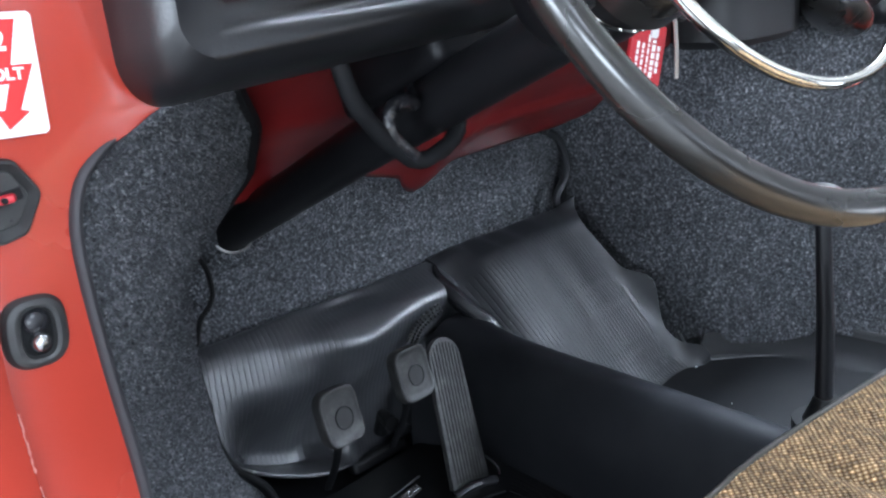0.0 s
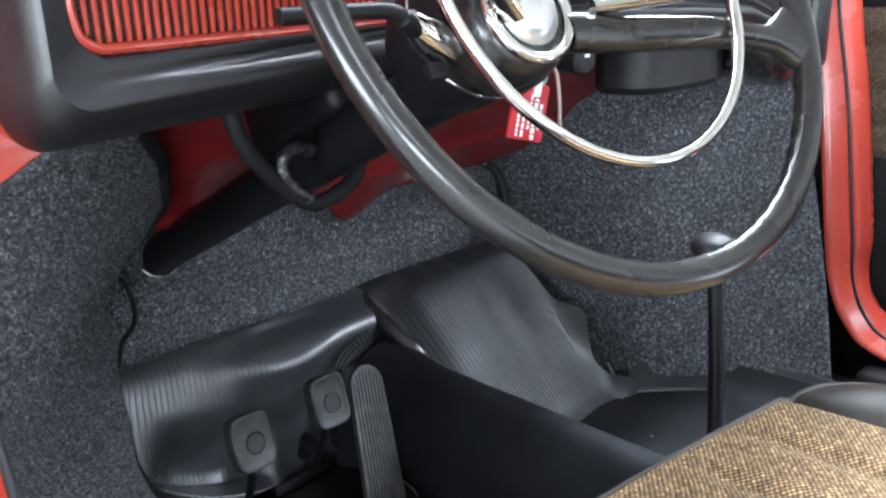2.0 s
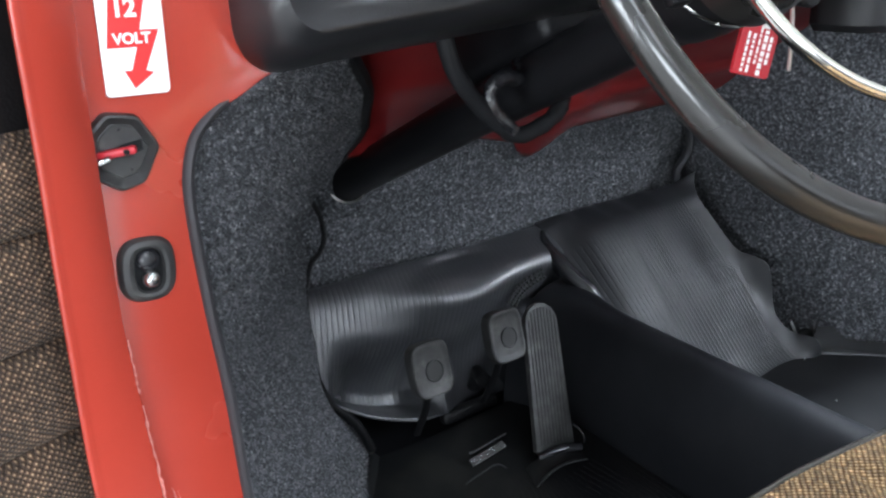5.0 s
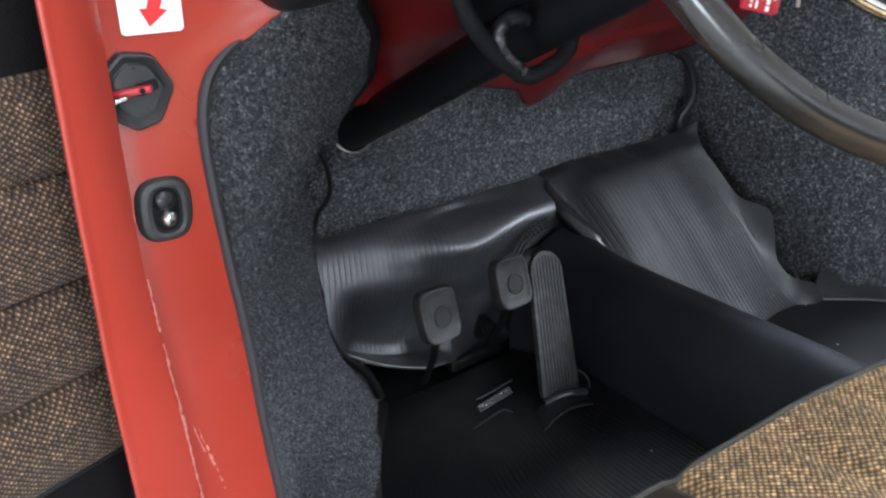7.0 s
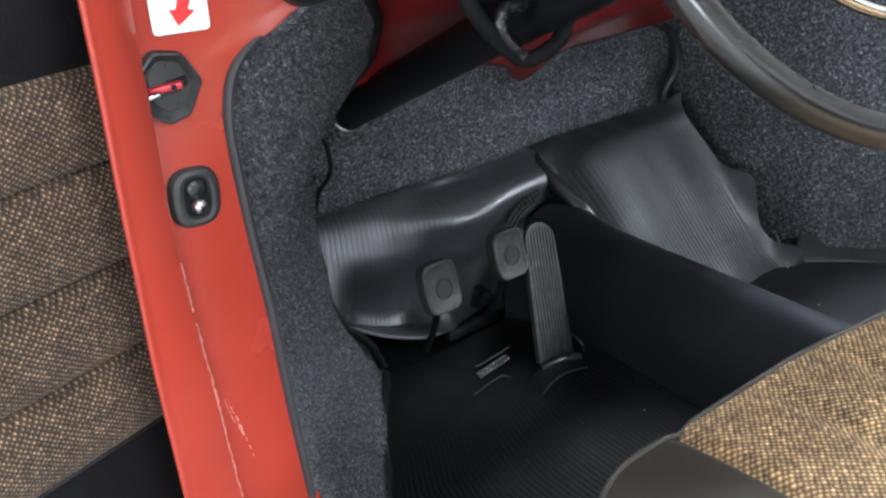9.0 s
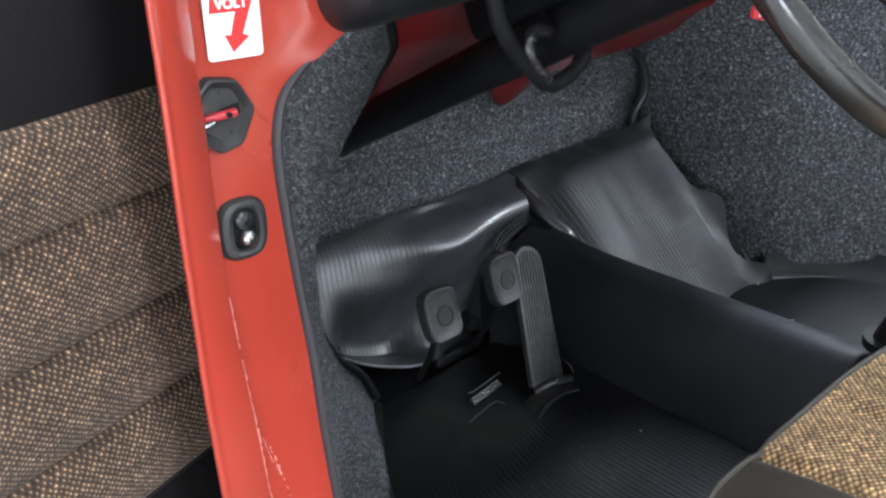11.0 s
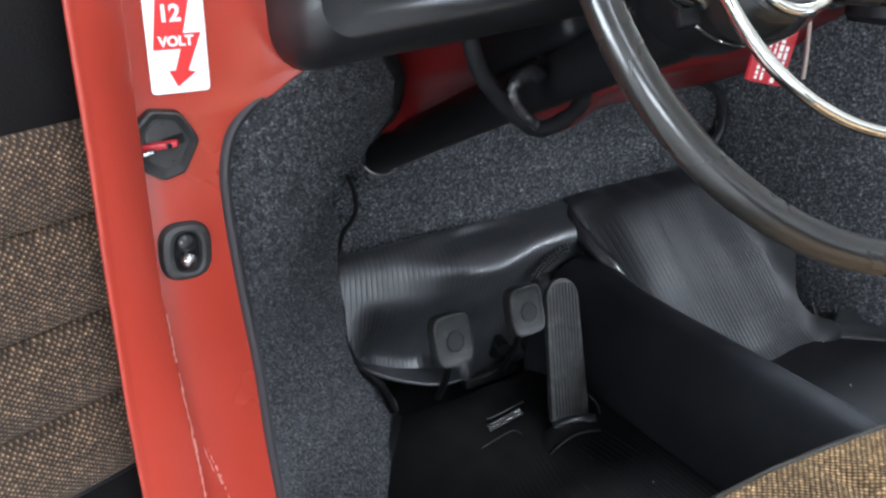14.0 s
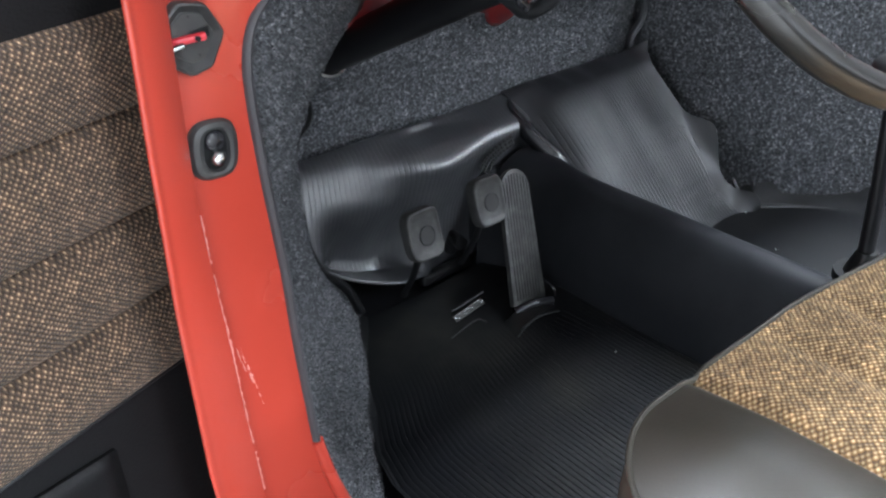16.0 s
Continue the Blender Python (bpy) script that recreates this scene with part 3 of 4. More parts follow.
DRIVER = [(0.0, 0.940, 0.239), (0.10, 0.914, 0.237), (0.21, 0.892, 0.226), (0.34, 0.880, 0.190), (0.55, 0.867, 0.138), (0.75, 0.862, 0.072), (0.9, 0.862, 0.03), (1.0, 0.856, 0.004)]


def beside_kick(y, z):
    """Where the kick panel carpet stands at this depth and height."""
    x0 = at(PILLAR_IN, z) + 0.002
    x1, y1 = at(KICK_END, z)
    return x0 + (x1 - x0) * (y - 0.509) / (y1 - 0.509)


def eased(table, v, w=0.05):
    """A table read with its corners rounded off."""
    rows = [at(table, min(1.0, max(0.0, v + w * k / 3))) for k in range(-3, 4)]
    return tuple(sum(r[i] for r in rows) / 7 for i in range(2))


def driver_toe(u, v):
    yr, zr = eased(DRIVER, v)
    xa = 0.44 + 0.41 * u
    side = 1 / (1 + math.exp(-(xa - 0.60) / 0.03))
    short = 1 - 0.30 * max(0, 1 - u / 0.30) ** 1.5
    yl, zl = eased([(0.0, 0.943, 0.239), (0.06, 0.930, 0.236), (0.14, 0.914, 0.220), (1.0, 0.832, 0.048)], v * short, 0.04)
    y, z = yl + (yr - yl) * side, zl + (zr - zl) * side
    left = beside_kick(y, z) + 0.006
    x = left + (0.852 - left) * u
    # a rounded ridge, a dip above it and a bowl behind the clutch
    lip = 0.018 * side * math.exp(-((v - 0.29 - 0.07 * math.exp(-((x - 0.67) / 0.07) ** 2)) / 0.085) ** 2)
    dip = 0.020 * math.exp(-((x - 0.68) / 0.080) ** 2) * math.exp(-((v - 0.13) / 0.09) ** 2)
    sink = min(1.0, max(0.0, (v - 0.40) / 0.42))
    sink = sink * sink * (3 - 2 * sink) * min(1.0, max(0.0, (0.985 - v) / 0.09))
    bowl = 0.090 * sink * math.exp(-(((x - 0.538 + 0.05 * (v - 0.7)) / 0.073) ** 4))
    buckle = 0.0030 * noise.noise(V(x * 26 + 0.8 * v, v * 1.1, 7.0)) * min(1.0, v * 6)
    under = 0.045 * side * (1 / (1 + math.exp(-(v - 0.55) / 0.05)))
    n = V(0, -0.9, 0.42)
    groove = 0 if v < 0.05 else rib(x + 0.03 * v, 0.0013) * (1 - 0.6 * side)
    return V(x, y, z) + n * (lip - dip - bowl - under + groove + buckle) + V(0, 0, 0.003 * noise.noise(V(x * 9, v * 3, 0)))


part("driver_toe_mat", sheet(driver_toe, 640, 60), LIT_RUBBER, mat_thing, "black ribbed rubber, glossy on the rounded ridge", solid=0.004)


# mat edge and the shade gap beneath it, drawn together as one dark tube
edge_line = smooth_line([(0.431, 0.886, 0.150), (0.431, 0.876, 0.128), (0.436, 0.865, 0.104), (0.452, 0.857, 0.086), (0.467, 0.848, 0.065), (0.478, 0.838, 0.030)], 6)
part("loose_edge", tube(edge_line, [0.003 + 0.007 * min(1, k / 12) for k in range(len(edge_line))], 12, squash=0.6), PIT_BLACK, mat_thing, "wavy mat edge, near-black for the shade gap under it")


def passenger_toe(u, v):
    prof = [(0.0, 0.938, 0.250), (0.04, 0.928, 0.251), (0.19, 0.876, 0.242), (0.25, 0.854, 0.226), (0.5, 0.787, 0.148), (0.9, 0.685, 0.016), (1.0, 0.655, -0.003)]
    y, z = eased(prof, v, 0.03)
    fold_in = math.exp(-(u / 0.16) ** 2)
    y0, z0 = at([(0.0, 0.943, 0.243), (0.06, 0.922, 0.236), (0.15, 0.895, 0.208), (0.5, 0.80, 0.118), (0.9, 0.685, 0.016), (1.0, 0.655, -0.003)], v)
    y, z = y + (y0 - y) * fold_in, z + (z0 - z) * fold_in
    left = 0.858 + 0.03 * v
    right = at([(0.0, 1.172), (0.2, 1.154), (0.45, 1.172), (0.6, 1.197), (0.75, 1.192), (0.93, 1.224), (1.0, 1.228)], v)
    lift = u * max(0.0, 1 - 4 * v)
    y, z = y - 0.030 * lift, z + 0.008 * lift
    x = left + (right - left) * u
    edge_u = max(0.0, u - 0.87) / 0.13
    crimp = 0.15 + 0.85 * math.exp(-((v - 0.60) / 0.10) ** 2) + 0.75 * math.exp(-((v - 0.93) / 0.07) ** 2) + 0.3 * math.exp(-(v / 0.1) ** 2)
    curl = 0.036 * edge_u ** 1.7 * crimp
    start = 0.20 - 0.02 * u + 0.012 * math.sin(7 * u)
    ribbed = 0 if u > 0.91 else min(1, max(0, (v - start) / 0.03))
    # buckles that run down the slope, deepest near the tunnel
    wave = 0.0050 * noise.noise(V(x * 24 - 1.2 * v, v * 0.9, 4.0)) * (1.25 - u) + 0.0030 * noise.noise(V(x * 7, v * 2.5, 9.0))
    corner = 0.014 * math.exp(-((u - 1) / 0.10) ** 2 - (v / 0.09) ** 2)
    return V(x, y, z) + V(0, -0.66, 0.75) * (rib(x - 0.05 * v, 0.0016, 0.0078) * ribbed + curl + wave + corner)


part("passenger_toe_mat", sheet(passenger_toe, 540, 60), RUBBER, mat_thing, "black ribbed rubber with a curled and crimped edge", solid=0.004)


def driver_floor(u, v):
    y = 0.85 - 1.2 * v
    left = at([(-0.4, 0.29), (0.545, 0.311), (0.6, 0.325), (0.7, 0.382), (0.886, 0.505), (0.9, 0.51)], y)
    x = left + (0.79 - left) * u
    edge_up = 0.014 * max(0, 1 - (x - left) / 0.012)
    swell = 0.0025 * noise.noise(V(x * 6, y * 5, 2.0))
    return V(x, y, 0.004 + rib(x, 0.0015) * min(1.0, max(0.0, (0.70 - y) / 0.08)) + edge_up + swell)


part("driver_floor_mat", sheet(driver_floor, 560, 40), FLOOR_RUBBER, mat_thing, "black ribbed rubber with dust specks")


def passenger_floor(u, v):
    y = 0.67 - 1.0 * v
    x = 0.86 + (at([(-0.4, 1.40), (0.44, 1.385), (0.537, 1.373), (0.617, 1.317), (0.676, 1.243)], y) - 0.86) * u
    return V(x, y, 0.006 + 0.04 * max(0, (u - 0.92) / 0.08) ** 2)


part("passenger_floor_mat", sheet(passenger_floor, 40, 30), DULL_RUBBER, mat_thing, "smooth dull grey-black rubber")
brink = smooth_line([(1.43, -0.33, 0), (1.425, 0.2, 0), (1.42, 0.40, 0), (1.408, 0.50, 0), (1.376, 0.575, 0), (1.332, 0.630, 0), (1.285, 0.672, 0), (1.262, 0.690, 0)], 8)


def raised_edge(u, v):
    """A soft cove from the floor up to the side carpet, its upper brim rolled over."""
    p = along_line(brink, u)
    a = v * math.pi * 0.62
    fade = min(1.0, max(0.0, 1 - u - 0.012) / 0.07) ** 0.7
    back = V(-0.80, -0.60, 0)
    return p + back * (0.052 * (1 - math.sin(min(a, math.pi / 2)))) + V(0, 0, 0.006 + 0.040 * fade * (1 - math.cos(min(a, math.pi / 2))) - 0.010 * max(0, a - math.pi / 2))


part("raised_edge", sheet(raised_edge, 70, 14), SHEEN_RUBBER, mat_thing, "grey-black raised rubber edge", solid=0.004)


# flattened dark ball added as the shade in the hole at the corner
bm = bmesh.new()
bmesh.ops.create_uvsphere(bm, u_segments=20, v_segments=12, radius=1)
bmesh.ops.transform(bm, matrix=pose(1.258, 0.690, 0.018, 0, 0, -28) @ Matrix.Diagonal((0.024, 0.010, 0.014, 1)), verts=bm.verts)
part("corner_shade", bm, PIT_BLACK, mat_thing, "near-black lump for the shade under the mat's lifted corner")
part("corner_lip", tube(smooth_line([(1.222, 0.706, 0.048), (1.224, 0.694, 0.030), (1.232, 0.680, 0.015), (1.246, 0.671, 0.010), (1.262, 0.670, 0.012)], 6), [0.004] * 12 + [0.003] * 13, 10), RUBBER, mat_thing, "glossy curled corner of the mat")


def tunnel(u, v):
    y = 0.86 - 1.4 * v
    a = math.pi * u
    w, h = 0.058, 0.166 + 0.012 * math.exp(-((y - 0.86) / 0.08) ** 2)
    grow = 0.045 * math.exp(-((y - 0.86) / 0.05) ** 2)
    cx = 0.835
    # a squarish arch
    c, s = math.cos(a), math.sin(a)
    k = 2.3
    r = (abs(c) ** k + abs(s) ** k) ** (-1 / k)
    return V(cx - (w + grow + 0.006 * (1 - s)) * r * c, y, h * r * s)


part("tunnel_mat", sheet(tunnel, 40, 40), TUNNEL, mat_thing, "smooth black rubber over the centre tunnel")
part("tunnel_end", box(0.82, 0.885, 0.08, 0.15, 0.06, 0.15, 0.02), TUNNEL, mat_thing)
bm = bmesh.new()
arch = smooth_line([(0.741, 0.853, 0.166), (0.752, 0.853, 0.180), (0.772, 0.854, 0.191), (0.802, 0.856, 0.197)], 8)
for p in arch[::2]:
    for k in range(3):
        out = (p - V(0.80, p.y, 0.13)).normalized()
        bmesh.ops.create_cube(bm, size=0.0036, matrix=Matrix.Translation(p + out * (0.0052 * k - 0.004) + V(0, 0.003 * k, 0)))
part("dotted_strip", bm, BOOT, mat_thing, "raised dotted rubber strip over the arch")
fold = smooth_line([(0.843, 0.914, 0.236), (0.836, 0.892, 0.217), (0.842, 0.861, 0.190), (0.857, 0.832, 0.165), (0.870, 0.811, 0.146), (0.885, 0.80, 0.13)])
fold = [p + V(0, -0.004, 0.007) for p in fold]
part("fold", tube(fold, [0.002 + 0.0125 * min(1, k / 10) * min(1, (len(fold) - 1 - k) / 10) for k in range(len(fold))], 16), SHINY, mat_thing, "glossy folded rubber edge")

# ---- pedals ----
def pedal(name, cx, cy, cz, label):
    t = thing(name, label, "pedal", "foot pedals")
    m = basis((cx, cy, cz), (1, 0, 0), (0, 0.30, 0.95))

    def pad(u, v):
        # a rounded block, hollowed a little down its face, with a raised rim
        a = 2 * math.pi * u
        k = 4.6
        c, q = math.cos(a), math.sin(a)
        r = (abs(c) ** k + abs(q) ** k) ** (-1 / k)
        grow, d = at([(0.0, 0.0, 0.0098), (0.30, 0.40, 0.0098), (0.55, 0.74, 0.0104), (0.70, 0.90, 0.0122), (0.78, 0.96, 0.0116), (0.86, 1.0, 0.0085), (1.0, 1.0, -0.004)], v)
        d += 0.0022 * (grow * r * q) ** 2
        return m @ V(0.0265 * grow * r * c, 0.0335 * grow * r * q, d)
    part("pad", sheet(pad, 48, 22), PAD, t, "worn black rubber pedal pad")
    ring_at = m @ pose(0.003, -0.003, 0.0105)
    part("emblem_disc", prism([(0.0116 * math.cos(k * math.pi / 16), 0.0126 * math.sin(k * math.pi / 16)) for k in range(32)], 0.0006, m @ pose(0.003, -0.003, 0.0100)), EMBLEM, t, "dark worn disc in the pad")
    part("emblem", tube([ring_at @ V(0.0118 * math.cos(k * math.pi / 16), 0.0128 * math.sin(k * math.pi / 16), 0) for k in range(32)], 0.0008, 8, closed=True), PIT_BLACK, t, "worn round emblem")
    part("arm", tube(smooth_line([(cx + 0.004, cy + 0.004, cz - 0.010), (cx + 0.012, cy + 0.020, cz - 0.045), (cx + 0.026, cy + 0.050, cz - 0.095), (cx + 0.036, cy + 0.090, cz - 0.155)]), 0.0052, 10, squash=0.6), PIT_BLACK, t)
    return t


pedal("clutch_pedal", 0.495, 0.714, 0.206, "black rubber clutch pedal pad on a bent steel arm")
pedal("brake_pedal", 0.614, 0.722, 0.209, "black rubber brake pedal pad on a bent steel arm")

accel = thing("accelerator_pedal", "long ribbed black rubber accelerator pedal", "pedal")
am = basis((0.697, 0.716, 0.009), (0.98, 0.0, -0.19), (0.19, 0.385, 0.90))
outline = []
for k in range(9):
    a = math.pi * k / 8
    outline.append((0.03 * math.cos(a), 0.175 + 0.028 * math.sin(a)))
outline += [(-0.034, 0.0), (0.037, 0.0)]
part("plate", prism(outline, 0.008, am, 0.002), PAD, accel)
for k in range(9):
    x = -0.024 + 0.006 * k
    top = 0.175 + 0.026 * math.sqrt(max(0, 1 - (x / 0.03) ** 2)) - 0.004
    part("rib", box(0, 0, 0, 0.0035, top - 0.006, 0.0022, 0.0008, 1, am @ pose(x, (top + 0.006) / 2, 0.0088)), PAD, accel)
part("hinge_boot", tube(smooth_line([(0.664, 0.706, 0.010), (0.695, 0.699, 0.016), (0.728, 0.692, 0.010)]), 0.007, 10), SHINY, accel)


def mount(u, v):
    """A flared rubber tongue that falls from the pedal's foot to the floor, its front lip curled like a wave."""
    x = 0.640 + 0.094 * u - 0.014 * v
    y = 0.704 - 0.040 * v + 0.010 * math.sin(2.6 * u) * v
    rise = 0.011 * (1 - v) ** 1.3 + 0.007 * math.exp(-((v - 0.95) / 0.10) ** 2) * (0.4 + 0.6 * math.sin(math.pi * u))
    side = math.sin(math.pi * min(1.0, max(0.0, u))) ** 0.7
    return V(x, y, 0.005 + rise * side)


part("mount_plate", sheet(mount, 40, 20), FLOOR_RUBBER, accel, "flared rubber mount on the floor")
lip_line = [mount(k / 24, 1.0) + V(0, -0.001, 0.002) for k in range(25)]
part("mount_lip", tube(lip_line, 0.0013, 8), RUBBER, accel, "glossy raised lip")
part("foot_clip", tube(smooth_line([(0.737, 0.722, 0.030), (0.745, 0.716, 0.024), (0.748, 0.706, 0.014), (0.742, 0.698, 0.008)]), 0.0018, 8), SHINY, accel, "thin bright wire clip beside the foot")
for k in range(7):
    x = 0.668 + 0.0098 * k
    part("floor_rib", tube([(x, 0.656 + 0.0016 * k, 0.0046), (x + 0.004, 0.630, 0.0044), (x + 0.010, 0.590, 0.0030)], [0.0006, 0.0010, 0.0006], 6), FLOOR_RUBBER, accel, "polished rib worn by the driver's heel")
# dark block added to fill the black void behind the pedals
cluster = thing("pedal_void", "near-black block and stop in the dark void behind the pedals", "pedal box")
part("housing", box(0.668, 0.872, 0.006, 0.10, 0.02, 0.020, 0.006, 3, pose(0, 0, 0, -12, 0, 0)), PIT_BLACK, cluster)

part("stop_bolt", tube([(0.670, 0.86, 0.050), (0.670, 0.85, 0.078), (0.664, 0.826, 0.077)], 0.011, 16), PIT_BLACK, cluster, "round black rubber stop")

# ---- steering ----
HUB = V(0.4765, 0.234, 0.719)
BASE = V(0.525, 0.966, 0.366)
axis = V(0.127, 0.871, -0.4845).normalized()      # points away from the driver
wx = (V(1, 0, 0) - axis * axis.x).normalized()
wy = axis.cross(wx)
if wy.z < 0:
    wy = -wy
R = 0.1893


def on_wheel(x, y, d=0.0):
    """A place by the wheel: across, up in its plane, and d metres away from the driver."""
    return HUB + wx * x + wy * y + axis * d


def ring(radius, d, r, sides=14, steps=64, a0=0.0, a1=360.0, sx=1.0):
    closed = a1 - a0 >= 360
    ks = [radians(a0 + (a1 - a0) * k / steps) for k in range(steps if closed else steps + 1)]
    return tube([on_wheel(sx * radius * math.cos(a), radius * math.sin(a), d) for a in ks], r, sides, closed=closed)


def lathe(profile, centre=(0, 0), steps=48, along=None):
    """Turns (radius, d) rows round the wheel's axis."""
    def f(u, v):
        i = min(int(v * (len(profile) - 1)), len(profile) - 2)
        w = v * (len(profile) - 1) - i
        r = profile[i][0] + (profile[i + 1][0] - profile[i][0]) * w
        d = profile[i][1] + (profile[i + 1][1] - profile[i][1]) * w
        a = 2 * math.pi * u
        return on_wheel(centre[0] + r * math.cos(a), centre[1] + r * math.sin(a), d)
    return sheet(f, steps, (len(profile) - 1) * 2)


wheel = thing("steering_wheel", "black plastic two-spoke steering wheel with chrome horn ring", "steering wheel")
bm = bmesh.new()
rim_pts, STEPS, SIDES = [], 240, 18
rows = []
for k in range(STEPS):
    a = 2 * math.pi * k / STEPS
    out = wx * math.cos(a) + wy * math.sin(a)
    row = []
    grip = abs(math.sin(a * 30)) ** 0.7
    for j in range(SIDES):
        b = 2 * math.pi * j / SIDES
        rr = 0.0097
        back = max(0.0, -math.cos(b)) * max(0.0, math.sin(b) + 0.6) / 1.6
        rr -= 0.0024 * back * (1 - grip)
        row.append(bm.verts.new(HUB + out * (R + rr * math.cos(b)) + axis * (rr * math.sin(b))))
    rows.append(row)
for k in range(STEPS):
    r, s = rows[k], rows[(k + 1) % STEPS]
    for j in range(SIDES):
        bm.faces.new((r[j], r[(j + 1) % SIDES], s[(j + 1) % SIDES], s[j]))
part("rim", bm, GLOSS, wheel, "thick black plastic rim with finger grips behind")


def spoke(side):
    def f(u, v):
        # u along, v round
        x, y, d = at([(0.0, 0.015, -0.016, 0.058), (0.25, 0.05, -0.034, 0.041), (0.6, 0.108, -0.055, 0.014), (1.0, 0.166, -0.0755, 0.0)], u)
        if side < 0:
            x, y = -x, y + 1.1 * x
        y += 0.004 * math.sin(math.pi * u)
        h = 0.0088 + 0.0050 * (1 - u) + 0.020 * max(0, u - 0.84) / 0.16
        t = 0.012 - 0.004 * u
        a = 2 * math.pi * v
        return on_wheel(x, y + h * math.cos(a), d + t * math.sin(a))
    return f


for side, lab in ((1, ""), (-1, "")):
    part("spoke", sheet(spoke(side), 24, 20), GLOSS, wheel)
    strip = [on_wheel(side * (0.035 + 0.080 * k / 10), (-0.008 - 0.022 * k / 10) if side > 0 else (-0.006 + 0.07 * k / 10), 0.046 * (1 - k / 10) ** 1.2 - 0.003) for k in range(11)]
    part("spoke_trim", tube(strip, 0.0095, 12, squash=0.6), CHROME, wheel, "polished chrome strip on the spoke")
part("horn_ring", tube([on_wheel(0.1190 * math.cos(a) - 0.002, 0.1205 * math.sin(a) - 0.002, -0.001) for a in [radians(-190 + 180 * k / 72) for k in range(73)]], 0.0036, 12, squash=1.25), CHROME, wheel, "thin polished chrome horn ring")
part("hub_shell", lathe([(0.015, 0.050), (0.028, 0.052), (0.036, 0.057), (0.040, 0.066), (0.042, 0.078), (0.042, 0.092)], (-0.012, 0.0)), GLOSS, wheel, "black hub shell")
part("hub_ring", tube([on_wheel(-0.013 + 0.032 * math.cos(a), -0.001 + 0.032 * math.sin(a), 0.051) for a in [2 * math.pi * k / 64 for k in range(64)]], 0.004, 12, closed=True), CHROME, wheel, "chrome ring round the horn button")
part("horn_button", lathe([(0.024 * math.sin(radians(a)) + 0.0003, 0.056 - 0.016 * math.cos(radians(a))) for a in range(0, 91, 6)], (-0.013, -0.001)), SATIN, wheel, "domed chrome horn button")

column = thing("steering_column", "black steering column with switch housing and stalk", "steering column")
top = on_wheel(0, 0, 0.10)
part("switch_housing", lathe([(0.046, 0.080), (0.0500, 0.094), (0.0520, 0.108), (0.0515, 0.126), (0.048, 0.145), (0.040, 0.160), (0.030, 0.170), (0.020, 0.176)], (-0.010, 0.017)), BLACK, column, "black switch housing")
part("trim_ring", tube([on_wheel(-0.010 + 0.0532 * math.cos(a), 0.017 + 0.0532 * math.sin(a), 0.104) for a in [2 * math.pi * k / 64 for k in range(64)]], 0.0014, 8, closed=True), CHROME, column, "fine bright ring")
part("column_tube", tube([on_wheel(0, 0, 0.16), top.lerp(BASE, 0.5), BASE - (BASE - top).normalized() * 0.022], 0.025, 24), BLACK, column)
down = (BASE - top).normalized()
foot = BASE - down * 0.026
part("floor_collar", tube([foot - down * 0.004 + 0.0282 * (math.cos(a) * wx + math.sin(a) * wy) for a in [2 * math.pi * k / 40 for k in range(40)]], 0.0017, 8, closed=True), STEEL, column, "thin bright steel collar ring")
for dx, dz in ((-0.026, 0.020), (0.030, -0.014)):
    part("ear", box(foot.x + dx, foot.y + 0.004, foot.z + dz, 0.012, 0.006, 0.008, 0.002, 2), RED, column, "red painted clamp ear")
stalk_line = smooth_line([on_wheel(-0.088, 0.006, 0.070), on_wheel(-0.098, 0.010, 0.063), on_wheel(-0.106, 0.014, 0.06), on_wheel(-0.125, 0.017, 0.06), on_wheel(-0.178, 0.020, 0.06)])
part("stalk", tube(stalk_line, [0.0062] * 8 + [0.0048] * (len(stalk_line) - 8), 12), BLACK, column, "black indicator stalk")
part("stalk_clip", box(0, 0, 0, 0.016, 0.012, 0.010, 0.003, 2, basis(on_wheel(-0.070, -0.016, 0.088), wx, wy)), BLACK, column, "dark moulded clip under the stalk")
part("stalk_base", tube([on_wheel(-0.056, 0.000, 0.090), on_wheel(-0.080, 0.006, 0.075), on_wheel(-0.092, 0.011, 0.067)], [0.014, 0.0115, 0.007], 16), CHROME, column, "chrome stalk base")


bracket = thing("column_bracket", "black steel bracket under the dashboard round the column", "bracket")
part("bracket_plate", box(0.545, 0.575, 0.61, 0.12, 0.16, 0.07, 0.012, 3, pose(0, 0, 0, -24, 0, -4)), BLACK, bracket)
part("bracket_ear", box(0.56, 0.62, 0.545, 0.05, 0.06, 0.03, 0.008, 3, pose(0, 0, 0, -24, 0, 0)), BLACK, bracket)


# key with a red fob
key = thing("ignition_key", "ignition key with a hanging red plastic fob", "key")
tm = basis((0.5855, 0.374, 0.607), (0.955, -0.29, -0.08), (0.10, 0.03, 0.99)) @ pose(0, 0, 0, 0, 0, -9)
part("fob", prism(rounded(0.034, 0.047, 0.003), 0.0035, tm, 0.0008), TAG_RED, key, "red plastic fob with white lettering")
rnd = random.Random(11)
for k, (w, o, thick) in enumerate(((0.022, 0.003, 0.0026), (0.034, 0.0, 0.0034), (0.026, 0.004, 0.0018), (0.028, -0.002, 0.0022), (0.030, -0.001, 0.0022))):
    y = -w / 2
    while y < w / 2 - 0.002:
        run = 0.0022 + 0.0036 * rnd.random()
        part("text_bar", box(0, 0, 0, thick, run, 0.0006, 0, 1, tm @ pose(0.0110 - 0.0052 * k, -0.005 + o + y + run / 2, 0.0037)), WHITE, key, "illegible white lettering")
        y += run + 0.0011
